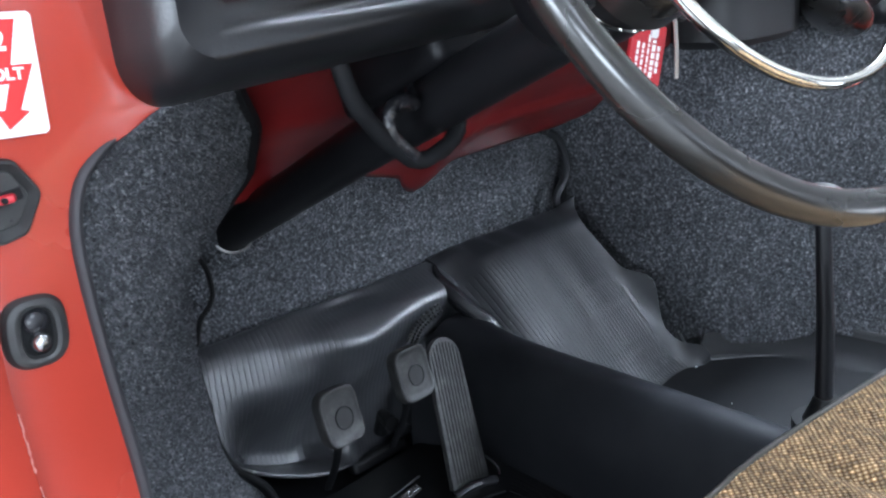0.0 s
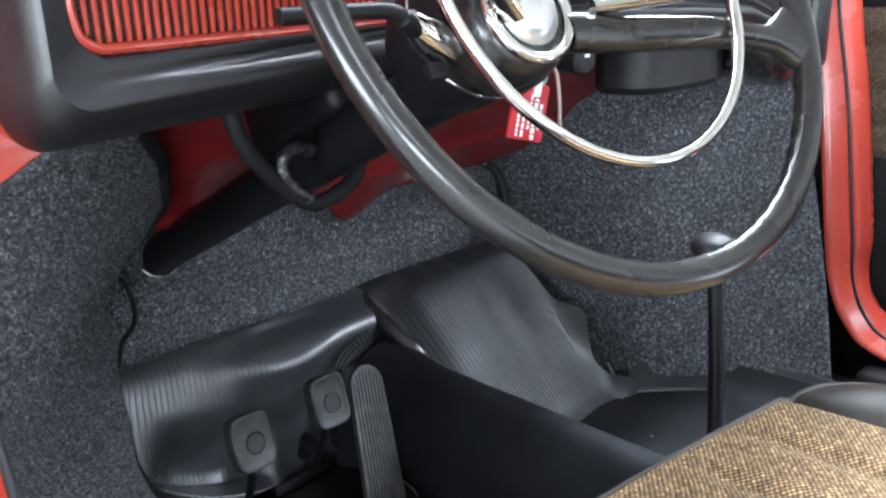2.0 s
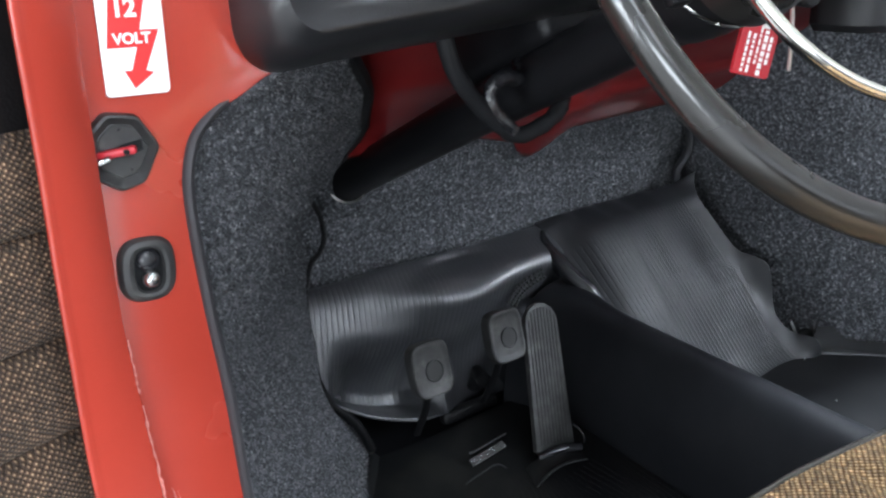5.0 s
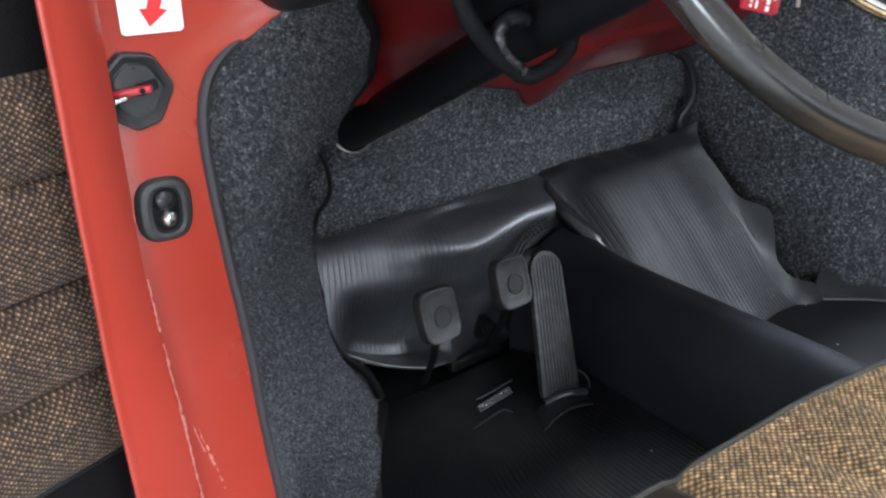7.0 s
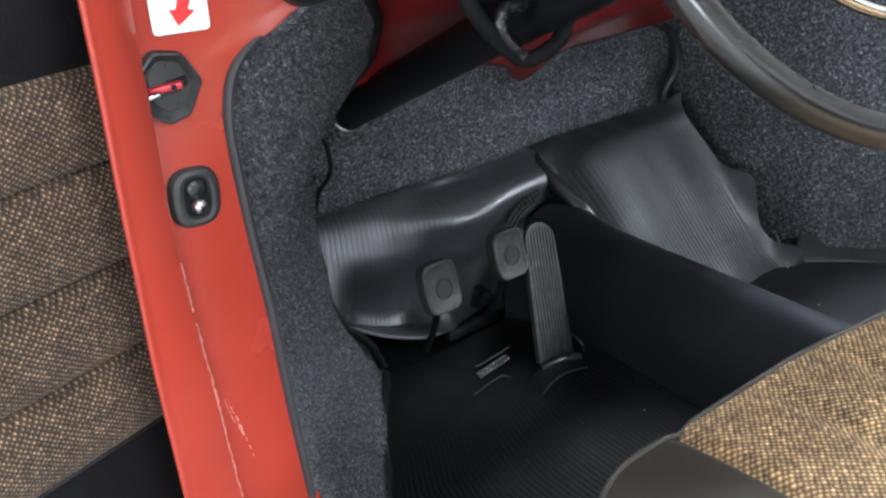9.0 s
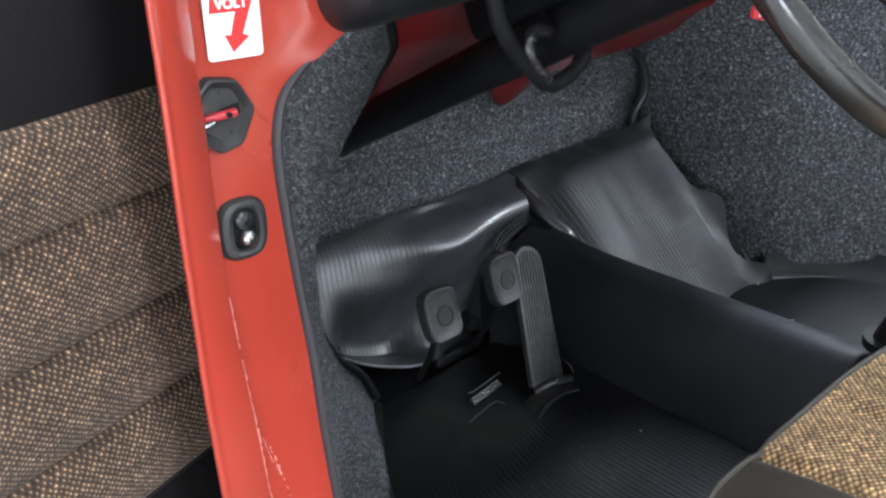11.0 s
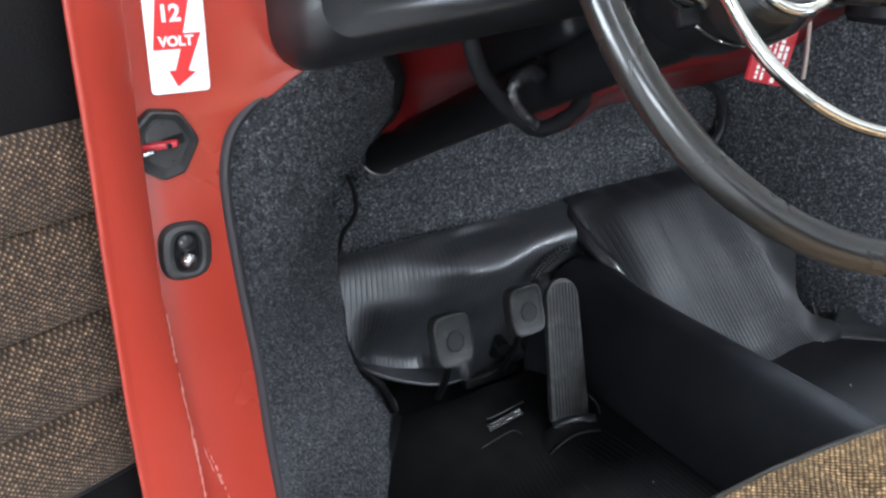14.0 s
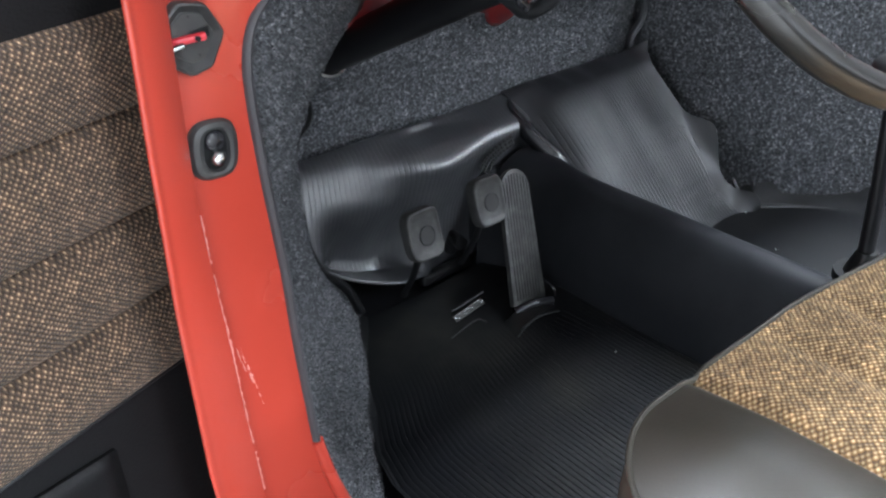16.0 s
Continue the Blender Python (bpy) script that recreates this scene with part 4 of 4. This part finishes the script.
part("fob_clip", prism(rounded(0.007, 0.018, 0.002), 0.002, tm @ pose(0.004, 0.022, 0.0036), 0.0006), CLEAR, key, "clear plastic clip")
part("key_ring", tube([V(0.592, 0.372, 0.636) + V(0.012 * math.cos(a), -0.004 * math.cos(a), 0.012 * math.sin(a)) for a in [2 * math.pi * k / 28 for k in range(28)]], 0.0012, 8, closed=True), STEEL, key)
part("key_blade", tube(smooth_line([(0.604, 0.366, 0.645), (0.612, 0.364, 0.635), (0.615, 0.363, 0.61), (0.616, 0.363, 0.585)]), 0.0018, 8), STEEL, key, "thin brass-coloured key")
part("key_head", tube([(0.555, 0.345, 0.655), (0.585, 0.362, 0.645)], 0.006, 10), STEEL, key)

# ---- dashboard ----
dash = thing("dashboard", "black padded dashboard with a red slotted speaker grille", "dashboard")
DASH_LOW = [(0.2535, 0.6075), (0.30, 0.6110), (0.36, 0.6140), (0.44, 0.6190), (0.50, 0.6230), (0.62, 0.6290), (0.80, 0.6340), (1.0, 0.6280), (1.2, 0.6180), (1.30, 0.5960), (1.38, 0.5680), (1.47, 0.5560)]


def dash_edges(u):
    """Outer and inner outline of the padding: down the end, round the corner, along the bottom."""
    if u < 0.16:
        w = u / 0.16
        z = 0.87 + (0.6425 - 0.87) * w
        return (0.2185 + 0.0035 * max(0, (z - 0.70) / 0.16), z), (0.263, 0.87 + (0.687 - 0.87) * w)
    if u < 0.30:
        a = (u - 0.16) / 0.14 * math.pi / 2
        c, s = math.cos(a), math.sin(a)
        return (0.2535 - 0.035 * c, 0.6425 - 0.035 * s), (0.277 - 0.014 * c, 0.687 - 0.014 * s)
    w = (u - 0.30) / 0.70
    xo, xi = 0.2535 + (1.47 - 0.2535) * w, 0.277 + (1.47 - 0.277) * w
    return (xo, at(DASH_LOW, xo)), (xi, at(DASH_LOW, xi) + 0.0630)


SECTION = [(p.x, p.y) for p in smooth_line([(-0.002, 0.62, 0), (-0.001, 0.545, 0), (0.001, 0.515, 0), (0.006, 0.491, 0), (0.015, 0.471, 0), (0.026, 0.4585, 0), (0.034, 0.4540, 0), (0.0405, 0.4560, 0), (0.0440, 0.4625, 0), (0.0470, 0.4645, 0), (0.0505, 0.4610, 0), (0.0555, 0.4620, 0), (0.058, 0.470, 0), (0.0585, 0.482, 0)], 4)]


def dash_roll(u, v):
    (xo, zo), (xi, zi) = dash_edges(u)
    j = min(int(v * (len(SECTION) - 1)), len(SECTION) - 2)
    q = v * (len(SECTION) - 1) - j
    a = SECTION[j][0] + (SECTION[j + 1][0] - SECTION[j][0]) * q
    y = SECTION[j][1] + (SECTION[j + 1][1] - SECTION[j][1]) * q
    plain = min(1, max(0, (0.42 - u) / 0.16))
    plain = plain * plain * (3 - 2 * plain)
    if a > 0.030:
        y += (0.4558 + 0.25 * (a - 0.030) - y) * plain
    k = a / 0.0585
    x, z = xo + (xi - xo) * k, zo + (zi - zo) * k
    return V(x, y + 0.035 * max(0, x - 0.6), z)


part("pad", sheet(dash_roll, 150, 60), VINYL, dash, "grained black vinyl padding")
part("fascia", box(0.97, 0.50, 0.76, 1.0, 0.03, 0.22, 0.006), VINYL, dash)
part("top_pad", box(0.85, 0.50, 0.875, 1.26, 0.16, 0.04, 0.016), VINYL, dash)
part("end_pad", box(1.45, 0.51, 0.65, 0.06, 0.08, 0.20, 0.025, 4), VINYL, dash)
grille = part("speaker_grille", tube(smooth_line([(x, 0.4685, z) for x, z in [(0.262, 0.83), (0.260, 0.72), (0.261, 0.695), (0.265, 0.684), (0.274, 0.678), (0.288, 0.6765), (0.36, 0.678), (0.52, 0.681)]], 5), 0.0092, 10, squash=0.45), RED, dash, "red painted slotted grille")
for k in range(36):
    x = 0.2705 + 0.0068 * k
    z0 = 0.680 + (0.006 if k == 0 else 0.0)
    part("grille_bar", box(x, 0.4685, (z0 + 0.83) / 2, 0.0034, 0.004, 0.83 - z0, 0.001, 2), RED, grille)
part("speaker_cloth", box(0.39, 0.479, 0.755, 0.27, 0.004, 0.16, 0), FOAM, dash, "dark brown speaker cloth")
part("knob", tube([(0.768, 0.475, 0.632), (0.766, 0.447, 0.631), (0.7655, 0.444, 0.631)], [0.015, 0.016, 0.013], 24), MATT, dash, "black switch knob")
part("knob_mark", box(0.7675, 0.4436, 0.635, 0.008, 0.001, 0.003, 0), WHITE, dash, "white symbol")
bm = bmesh.new()
bmesh.ops.create_uvsphere(bm, u_segments=28, v_segments=16, radius=1)
bmesh.ops.transform(bm, matrix=pose(1.318, 0.515, 0.580, 0, 22, 0) @ Matrix.Diagonal((0.085, 0.045, 0.030, 1)), verts=bm.verts)
part("glossy_cap", bm, GLOSS, dash, "glossy black moulded end cap")

shelf_box = thing("underdash_box", "matt black rounded box hung under the dashboard", "box")
def drum(u, v):
    a = math.pi * u
    prof = [(0.0, 0.640), (0.0, 0.568), (0.010, 0.558), (0.08, 0.556)]
    i = min(int(v * 3), 2)
    w = v * 3 - i
    k, z = (prof[i][m] + (prof[i + 1][m] - prof[i][m]) * w for m in (0, 1))
    c, s = math.cos(a), math.sin(a)
    x = 1.168 - (0.122 - k) * math.copysign(abs(c) ** 0.55, c)
    return V(x, 0.625 - (0.088 - k) * s ** 0.55, z - 0.004)


part("box_shell", sheet(drum, 60, 18), MATT, shelf_box, solid=0.003)
part("lower_rim", tube([drum(k / 40, 0.36) for k in range(41)], 0.0022, 8), MATT, shelf_box, "rounded lower rim")
part("clip", box(1.15, 0.60, 0.642, 0.20, 0.05, 0.012, 0.003), BLACK, shelf_box, "black mounting clip")

# taped wiring under the dash
loom = thing("wiring_loom", "taped black wiring loom looped under the dashboard", "cable")
l1 = smooth_line([(0.382, 0.50, 0.635), (0.386, 0.50, 0.615), (0.396, 0.502, 0.592), (0.418, 0.504, 0.565), (0.442, 0.504, 0.543), (0.46, 0.504, 0.533), (0.485, 0.504, 0.537), (0.508, 0.51, 0.545), (0.521, 0.52, 0.558), (0.515, 0.54, 0.572)])
part("main_cable", tube(l1, [0.0072 + 0.0010 * noise.noise(V(k * 0.4, 1.0, 5.0)) for k in range(len(l1) - 12)] + [0.0080 + 0.0016 * noise.noise(V(k * 0.8, 4.0, 5.0)) for k in range(12)], 12), DULL_RUBBER, loom, "dull grey-black taped cable")
l2 = smooth_line([(0.452, 0.502, 0.538), (0.436, 0.502, 0.553), (0.429, 0.503, 0.568), (0.436, 0.505, 0.581), (0.455, 0.51, 0.582), (0.474, 0.52, 0.576), (0.49, 0.54, 0.585)])
bm = tube(l2, [0.0066 + 0.0016 * noise.noise(V(k * 0.9, 3.0, 1.0)) for k in range(len(l2))], 10)
part("taped_branch", bm, TAPE, loom, "crinkled glossy black tape")
l3 = smooth_line([(0.545, 0.56, 0.575), (0.575, 0.58, 0.60), (0.60, 0.60, 0.615)])
part("thin_wire", tube(l3, 0.002, 8), STEEL, loom)

# ---- pillar fittings ----
sticker = thing("sticker", "white sticker with red bolt and 12 VOLT lettering", "sticker")
sm = basis((0.1565, 0.4985, 0.6425), (1, 0, -0.035), (-0.02, 0, 1))
S = 0.001


def flat(outline, depth, z, mat, name, label=""):
    return part(name, prism([(x * S, y * S) for x, y in outline], depth, sm @ pose(0, 0, z), 0), mat, sticker, label, smooth=False)


flat([(x / S, y / S) for x, y in rounded(0.0385, 0.066, 0.003)], 0.0008, 0.0, WHITE, "backing", "white vinyl backing")
flat([(-11, 29.5), (10.5, 29.5), (4.5, 5.5), (16, 5.5), (5.8, -18.5), (10.5, -20), (-1.8, -29), (-7, -18), (-2.5, -18.2), (2, -4.5), (-15.7, -4.5)], 0.0004, 0.0008, STICKER_RED, "bolt", "red lightning arrow")


def lettering(text, size, x, y, parent, m, mat, bold=0.0):
    cu = bpy.data.curves.new("lettering", "FONT")
    cu.body, cu.size, cu.align_x, cu.align_y, cu.extrude, cu.offset = text, size, "CENTER", "CENTER", 0.0002, bold
    ob = new("lettering", cu)
    dg = bpy.context.evaluated_depsgraph_get()
    me = bpy.data.meshes.new_from_object(ob.evaluated_get(dg))
    bpy.data.objects.remove(ob)
    me.transform(m @ pose(x, y, 0))
    me.materials.clear()
    me.materials.append(mat)
    t = new("lettering", me)
    t.parent = parent
    return t


lettering("12", 0.0145, -0.0035, 0.018, sticker, sm @ pose(0, 0, 0.0015), WHITE, 0.0005)
lettering("VOLT", 0.0088, -0.0006, 0.0005, sticker, sm @ pose(0, 0, 0.0015), WHITE, 0.0003)

disc = thing("white_disc", "small flat white disc on the red pillar", "sticker")
part("disc", prism([(0.013 * math.cos(k * math.pi / 16), 0.007 * math.sin(k * math.pi / 16)) for k in range(32)], 0.0008, basis((0.155, 0.4985, 0.700), (1, 0, 0), (0, 0, 1))), WHITE, disc)

strap = thing("door_check_strap", "red steel door check strap in a black hexagonal rubber boot", "check strap")
hexa = [(-0.022, 0.013), (-0.009, 0.0245), (0.010, 0.021), (0.0215, 0.0), (0.009, -0.022), (-0.006, -0.0255), (-0.022, -0.014)]
hm = basis((0.1415, 0.503, 0.577), (1, 0, 0), (0, 0, 1))


def hex_rim(u, v):
    """A raised rim with rounded corners that slopes in to a flat plate."""
    q = V(0, 0, 0)
    for k in range(-3, 4):
        i, w = divmod(((u + 0.007 * k) % 1.0) * len(hexa), 1.0)
        q += (V(*hexa[int(i)], 0).lerp(V(*hexa[(int(i) + 1) % len(hexa)], 0), w)) / 7
    grow, d = at([(0.0, 1.0, -0.001), (0.18, 1.0, 0.0055), (0.30, 0.965, 0.0082), (0.40, 0.90, 0.0086), (0.50, 0.83, 0.0070), (0.66, 0.70, 0.0040), (0.70, 0.68, 0.0042), (0.74, 0.66, 0.0052), (1.0, 0.0, 0.0052)], v)
    return hm @ V(q.x * grow, q.y * grow, d)


part("boot", sheet(hex_rim, 84, 50), BOOT, strap, "black hexagonal rubber boot with a dusty sloping rim")
part("slot", box(0, 0, 0, 0.014, 0.007, 0.0016, 0.0004, 1, hm @ pose(0.004, 0.001, 0.0052, 0, 0, 8)), BLACK, strap)
part("strap", box(0, 0, 0, 0.024, 0.0048, 0.006, 0.0015, 2, hm @ pose(-0.006, 0.0002, 0.0085, 0, -24, 8)), TAG_RED, strap, "red painted steel strap")
part("strap_spring", box(0, 0, 0, 0.012, 0.0030, 0.005, 0.0008, 2, hm @ pose(-0.0165, -0.0030, 0.0115, 0, -18, 14)), DULL_CHROME, strap, "bare steel edge")
part("rivet", tube([hm @ V(-0.0015, 0.001, 0.0128), hm @ V(-0.0015, 0.001, 0.0152)], 0.0018, 10), BLACK, strap)
for x, y in ((-0.002, 0.0135), (0.002, -0.0125)):
    part("boot_pin", tube([hm @ V(x, y, 0.0050), hm @ V(x, y, 0.0056)], 0.0009, 8), BLACK, strap)

switch = thing("door_light_switch", "chrome door light button in a black oval boot", "switch")
wm = basis((0.143, 0.503, 0.4965), (1, 0, -0.06), (0.06, 0, 1))


def collar(u, v):
    """A soft oval collar round an upright slot."""
    a = 2 * math.pi * u
    c, q = math.cos(a), math.sin(a)
    r = (abs(c) ** 2.9 + abs(q) ** 2.9) ** (-1 / 2.9)
    w, h, d = at([(0.0, 0.0186, 0.0222, -0.001), (0.25, 0.0186, 0.0222, 0.0035), (0.45, 0.0165, 0.0204, 0.0068), (0.62, 0.0128, 0.0176, 0.0082), (0.78, 0.0100, 0.0156, 0.0074), (0.88, 0.0088, 0.0146, 0.0040), (1.0, 0.0086, 0.0144, -0.002)], v)
    return wm @ V(w * r * c + 0.001 * v, h * r * q, d)


part("boot", sheet(collar, 56, 30), BOOT, switch, "black rubber collar")
part("recess", prism(rounded(0.0176, 0.0292, 0.006), 0.0010, wm @ pose(0.001, 0, 0.0030)), PIT_BLACK, switch, "dark socket")
bm = bmesh.new()
bmesh.ops.create_uvsphere(bm, u_segments=24, v_segments=14, radius=0.0062)
bmesh.ops.transform(bm, matrix=wm @ pose(0.001, -0.0055, 0.0068), verts=bm.verts)
part("button", bm, DULL_CHROME, switch, "polished chrome ball button")
bm = bmesh.new()
bmesh.ops.create_uvsphere(bm, u_segments=24, v_segments=14, radius=1)
bmesh.ops.transform(bm, matrix=wm @ pose(0.001, 0.0062, 0.0035) @ Matrix.Diagonal((0.0080, 0.0080, 0.0048, 1)), verts=bm.verts)
part("stem", bm, SHINY, switch, "glossy black dome above the button")

# ---- driver's door, standing open ----
door = thing("driver_door", "open driver's door with brown cloth and black vinyl card", "car door")
HINGE, ANG = V(0.06, 0.54, 0), radians(18)
along = V(-math.cos(ANG), -math.sin(ANG), 0)
out_n = V(math.sin(ANG), -math.cos(ANG), 0)


def card(z0, z1, pad, s0=-0.09, s1=0.85, sag=0.0):
    def f(u, v):
        s = s0 + (s1 - s0) * u
        z = z0 + (z1 - z0) * v
        puff = pad * (math.sin(math.pi * min(max(v, 0), 1)) ** 0.5 if pad else 0)
        return HINGE + along * s + out_n * (puff + sag * 0) + V(0, 0, z)
    return f


part("shell", box(0, 0, 0, 0.98, 0.06, 0.95, 0.015, 3, Matrix.Translation(HINGE + along * 0.38 - out_n * 0.042 + V(0, 0, 0.33)) @ pose(0, 0, 0, 0, 0, 18)), RED, door, "red painted door shell")
SEAMS = (0.301, 0.373, 0.4435, 0.520, 0.588)
for z0, z1 in zip(SEAMS, SEAMS[1:]):
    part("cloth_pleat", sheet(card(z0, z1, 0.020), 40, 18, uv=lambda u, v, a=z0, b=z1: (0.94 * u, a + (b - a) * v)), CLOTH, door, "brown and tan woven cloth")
part("upper_card", sheet(card(0.588, 0.80, 0.005), 20, 8), CARD, door, "plain black vinyl")
part("lower_card", sheet(card(-0.14, 0.301, 0.003), 20, 8), CARD, door, "plain black vinyl")
part("card_welt", tube([HINGE + along * s + out_n * 0.003 + V(0, 0, 0.300) for s in [-0.09 + 0.94 * k / 20 for k in range(21)]], 0.0022, 8), VINYL, door)


def pocket(u, v):
    s = 0.03 + 0.5 * u
    return HINGE + along * s + out_n * (0.004 + 0.035 * math.sin(math.pi * min(1, 0.15 + v)) * min(1, u * 9)) + V(0, 0, 0.02 + 0.245 * v + 0.01 * min(1, u * 6))


part("door_pocket", sheet(pocket, 30, 14), CARD, door, "black elasticated vinyl pocket", solid=0.004)

# ---- driver's seat ----
seat = thing("driver_seat", "driver's seat with brown woven cloth and grey-black vinyl sides", "car seat")
SX0, SX1, SY0, SY1, ZT = 0.191, 0.765, -0.42, 0.201, 0.386
CL, CR = 0.306, 0.668     # cloth panel between the side rolls


def corner_y(x, y):
    """Front edge: nearly straight, easing back to the far side, rounded at the corners, a little full at each pleat."""
    ease = 0.030 * max(0.0, (x - 0.42) / 0.24) ** 1.3
    front = SY1 - min(ease, 0.034)
    if x < SX0 + 0.080:
        return front - 0.080 + math.sqrt(max(0.0, 0.080 ** 2 - (x - SX0 - 0.080) ** 2))
    if x > SX1 - 0.11:
        return front - 0.11 + math.sqrt(max(0.0, 0.11 ** 2 - (x - SX1 + 0.11) ** 2))
    return front


def seat_top(x, s):
    """s runs from the front edge (0) to the back (1)."""
    yf = corner_y(x, 0)
    y = yf + (SY0 - yf) * s
    d = max(0.0, min(x - SX0, SX1 - x))
    dome = (0.010 - 0.006 * min(1, max(0, x - 0.3) / 0.3)) * (1 - math.exp(-(yf - y) / 0.05))
    side = 0.012 * min(1, d / 0.06) ** 0.5
    z = ZT + dome + side - 0.012
    if x < CL or x > CR:
        w = (x - SX0) / (CL - SX0) if x < CL else (SX1 - x) / (SX1 - CR)
        z += 0.012 * math.sin(math.pi * min(1.0, max(0.0, w))) * min(1.0, (yf - y) / 0.06)
    if CL < x < CR:
        z -= 0.0060 * min(1, (yf - y) / 0.05) * sum(math.exp(-((x - p) / 0.012) ** 2) for p in (0.384, 0.455, 0.525, 0.596))
    for p in (CL, CR):
        z -= 0.006 * math.exp(-((x - p) / 0.006) ** 2)
    return V(x, y, z)


part("cloth_panel", sheet(lambda u, v: seat_top(CL + (CR - CL) * u, v), 90, 40, uv=lambda u, v: (u * 0.365, v * 0.61)), LIT_SEAT_CLOTH, seat, "brown woven cloth with stitched pleats, coloured for warm light")
part("side_roll", sheet(lambda u, v: seat_top(SX0 + (CL - SX0) * u, v), 30, 40), SEAT_VINYL, seat, "grey-black vinyl")
part("side_roll", sheet(lambda u, v: seat_top(CR + (SX1 - CR) * u, v), 30, 40), SEAT_VINYL, seat, "grey-black vinyl")
rim_line = [V(SX0, y, seat_top(SX0, 0).z) for y in [SY0 + (SY1 - 0.080 - SY0) * k / 12 for k in range(12)]]
rim_line += [seat_top(SX0 + (SX1 - SX0) * (0.5 - 0.5 * math.cos(math.pi * k / 60)), 0) for k in range(61)]
rim_line += [V(SX1, y, seat_top(SX1, 0).z) for y in [SY1 - 0.144 - (SY1 - 0.144 - SY0) * k / 12 for k in range(1, 13)]]
part("piping", tube(rim_line, 0.0021, 10), SEAT_VINYL, seat, "thin vinyl piping")


def seat_wall(u, v):
    i = min(int(u * (len(rim_line) - 1)), len(rim_line) - 2)
    p = rim_line[i].lerp(rim_line[i + 1], u * (len(rim_line) - 1) - i)
    c = V(0.492, -0.12, p.z)
    q = c + (p - c) * (1 - 0.05 * v + 0.03 * math.sin(math.pi * v))
    return V(q.x, q.y, p.z - 0.17 * v)


part("side_wall", sheet(seat_wall, 80, 10), SEAT_VINYL, seat, "grey-black vinyl")
part("seat_frame", box(0.49, -0.13, 0.12, 0.44, 0.44, 0.22, 0.02), BLACK, seat, "black steel seat frame on the floor")

# ---- gear lever ----
lever = thing("gear_lever", "black gear lever with a flat round knob", "gear lever")
part("shaft", tube([(0.833, 0.305, 0.19), (0.835, 0.312, 0.30), (0.838, 0.326, 0.43)], [0.0095, 0.009, 0.0075], 14), BLACK, lever)
bm = bmesh.new()
bmesh.ops.create_uvsphere(bm, u_segments=24, v_segments=14, radius=0.024)
bmesh.ops.scale(bm, vec=(1, 1, 0.62), verts=bm.verts)
bmesh.ops.translate(bm, vec=(0.838, 0.328, 0.438), verts=bm.verts)
part("knob", bm, MATT, lever, "black plastic knob")
part("boot", tube([(0.833, 0.303, 0.185), (0.833, 0.304, 0.20), (0.833, 0.305, 0.225)], [0.028, 0.022, 0.012], 18), FLOOR_RUBBER, lever, "black rubber boot")
part("boot_ring", tube([(0.833, 0.303, 0.186), (0.833, 0.303, 0.197)], 0.034, 20), FLOOR_RUBBER, lever)

# ---- small things on the floor ----
stop = thing("pedal_stop_plate", "bright ribbed steel pedal stop plate on the floor", "plate")
pm = basis((0.615, 0.756, 0.012), (0.99, 0.125, 0.02), (0, 0.9, 0.45))
part("plate", box(0, 0, 0, 0.064, 0.011, 0.003, 0.0008, 1, pm), BOOT, stop)
for row in range(2):
    for k in range(12):
        part("ridge", box(0, 0, 0, 0.0030, 0.0036, 0.003, 0.0007, 1, pm @ pose(-0.0292 + 0.0053 * k, -0.0024 + 0.0048 * row, 0.002)), DULL_CHROME, stop)
part("rear_lip", tube([(0.589, 0.764, 0.019), (0.594, 0.760, 0.021), (0.656, 0.768, 0.021)], 0.0015, 8), RUBBER, stop)
part("front_lip", tube(smooth_line([(0.556, 0.727, 0.005), (0.585, 0.731, 0.007), (0.614, 0.735, 0.006), (0.622, 0.724, 0.004)], 4), 0.0011, 8), RUBBER, stop)

# lint and dust
def lint(x, y, z, size, turn):
    t = part("lint_speck", box(0, 0, 0, size, 0.0014, 0.0008, 0.0003, 1, pose(x, y, z, 0, 0, turn)), WHITE)
    return tagged(t, "tiny pale speck of lint on black rubber", "lint", "lint on the mat")


for x, y, size, turn in ((0.708, 0.551, 0.006, -30), (0.629, 0.514, 0.006, -40), (0.381, 0.609, 0.004, 10), (0.54, 0.811, 0.003, 60), (0.612, 0.746, 0.003, 0), (0.557, 0.72, 0.003, 20), (0.535, 0.644, 0.003, 80), (0.593, 0.454, 0.003, 40)):
    lint(x, y, 0.0028, size, turn)
lint(1.197, 0.655, 0.0072, 0.004, 30)
lint(1.12, 0.55, 0.0072, 0.003, 70)
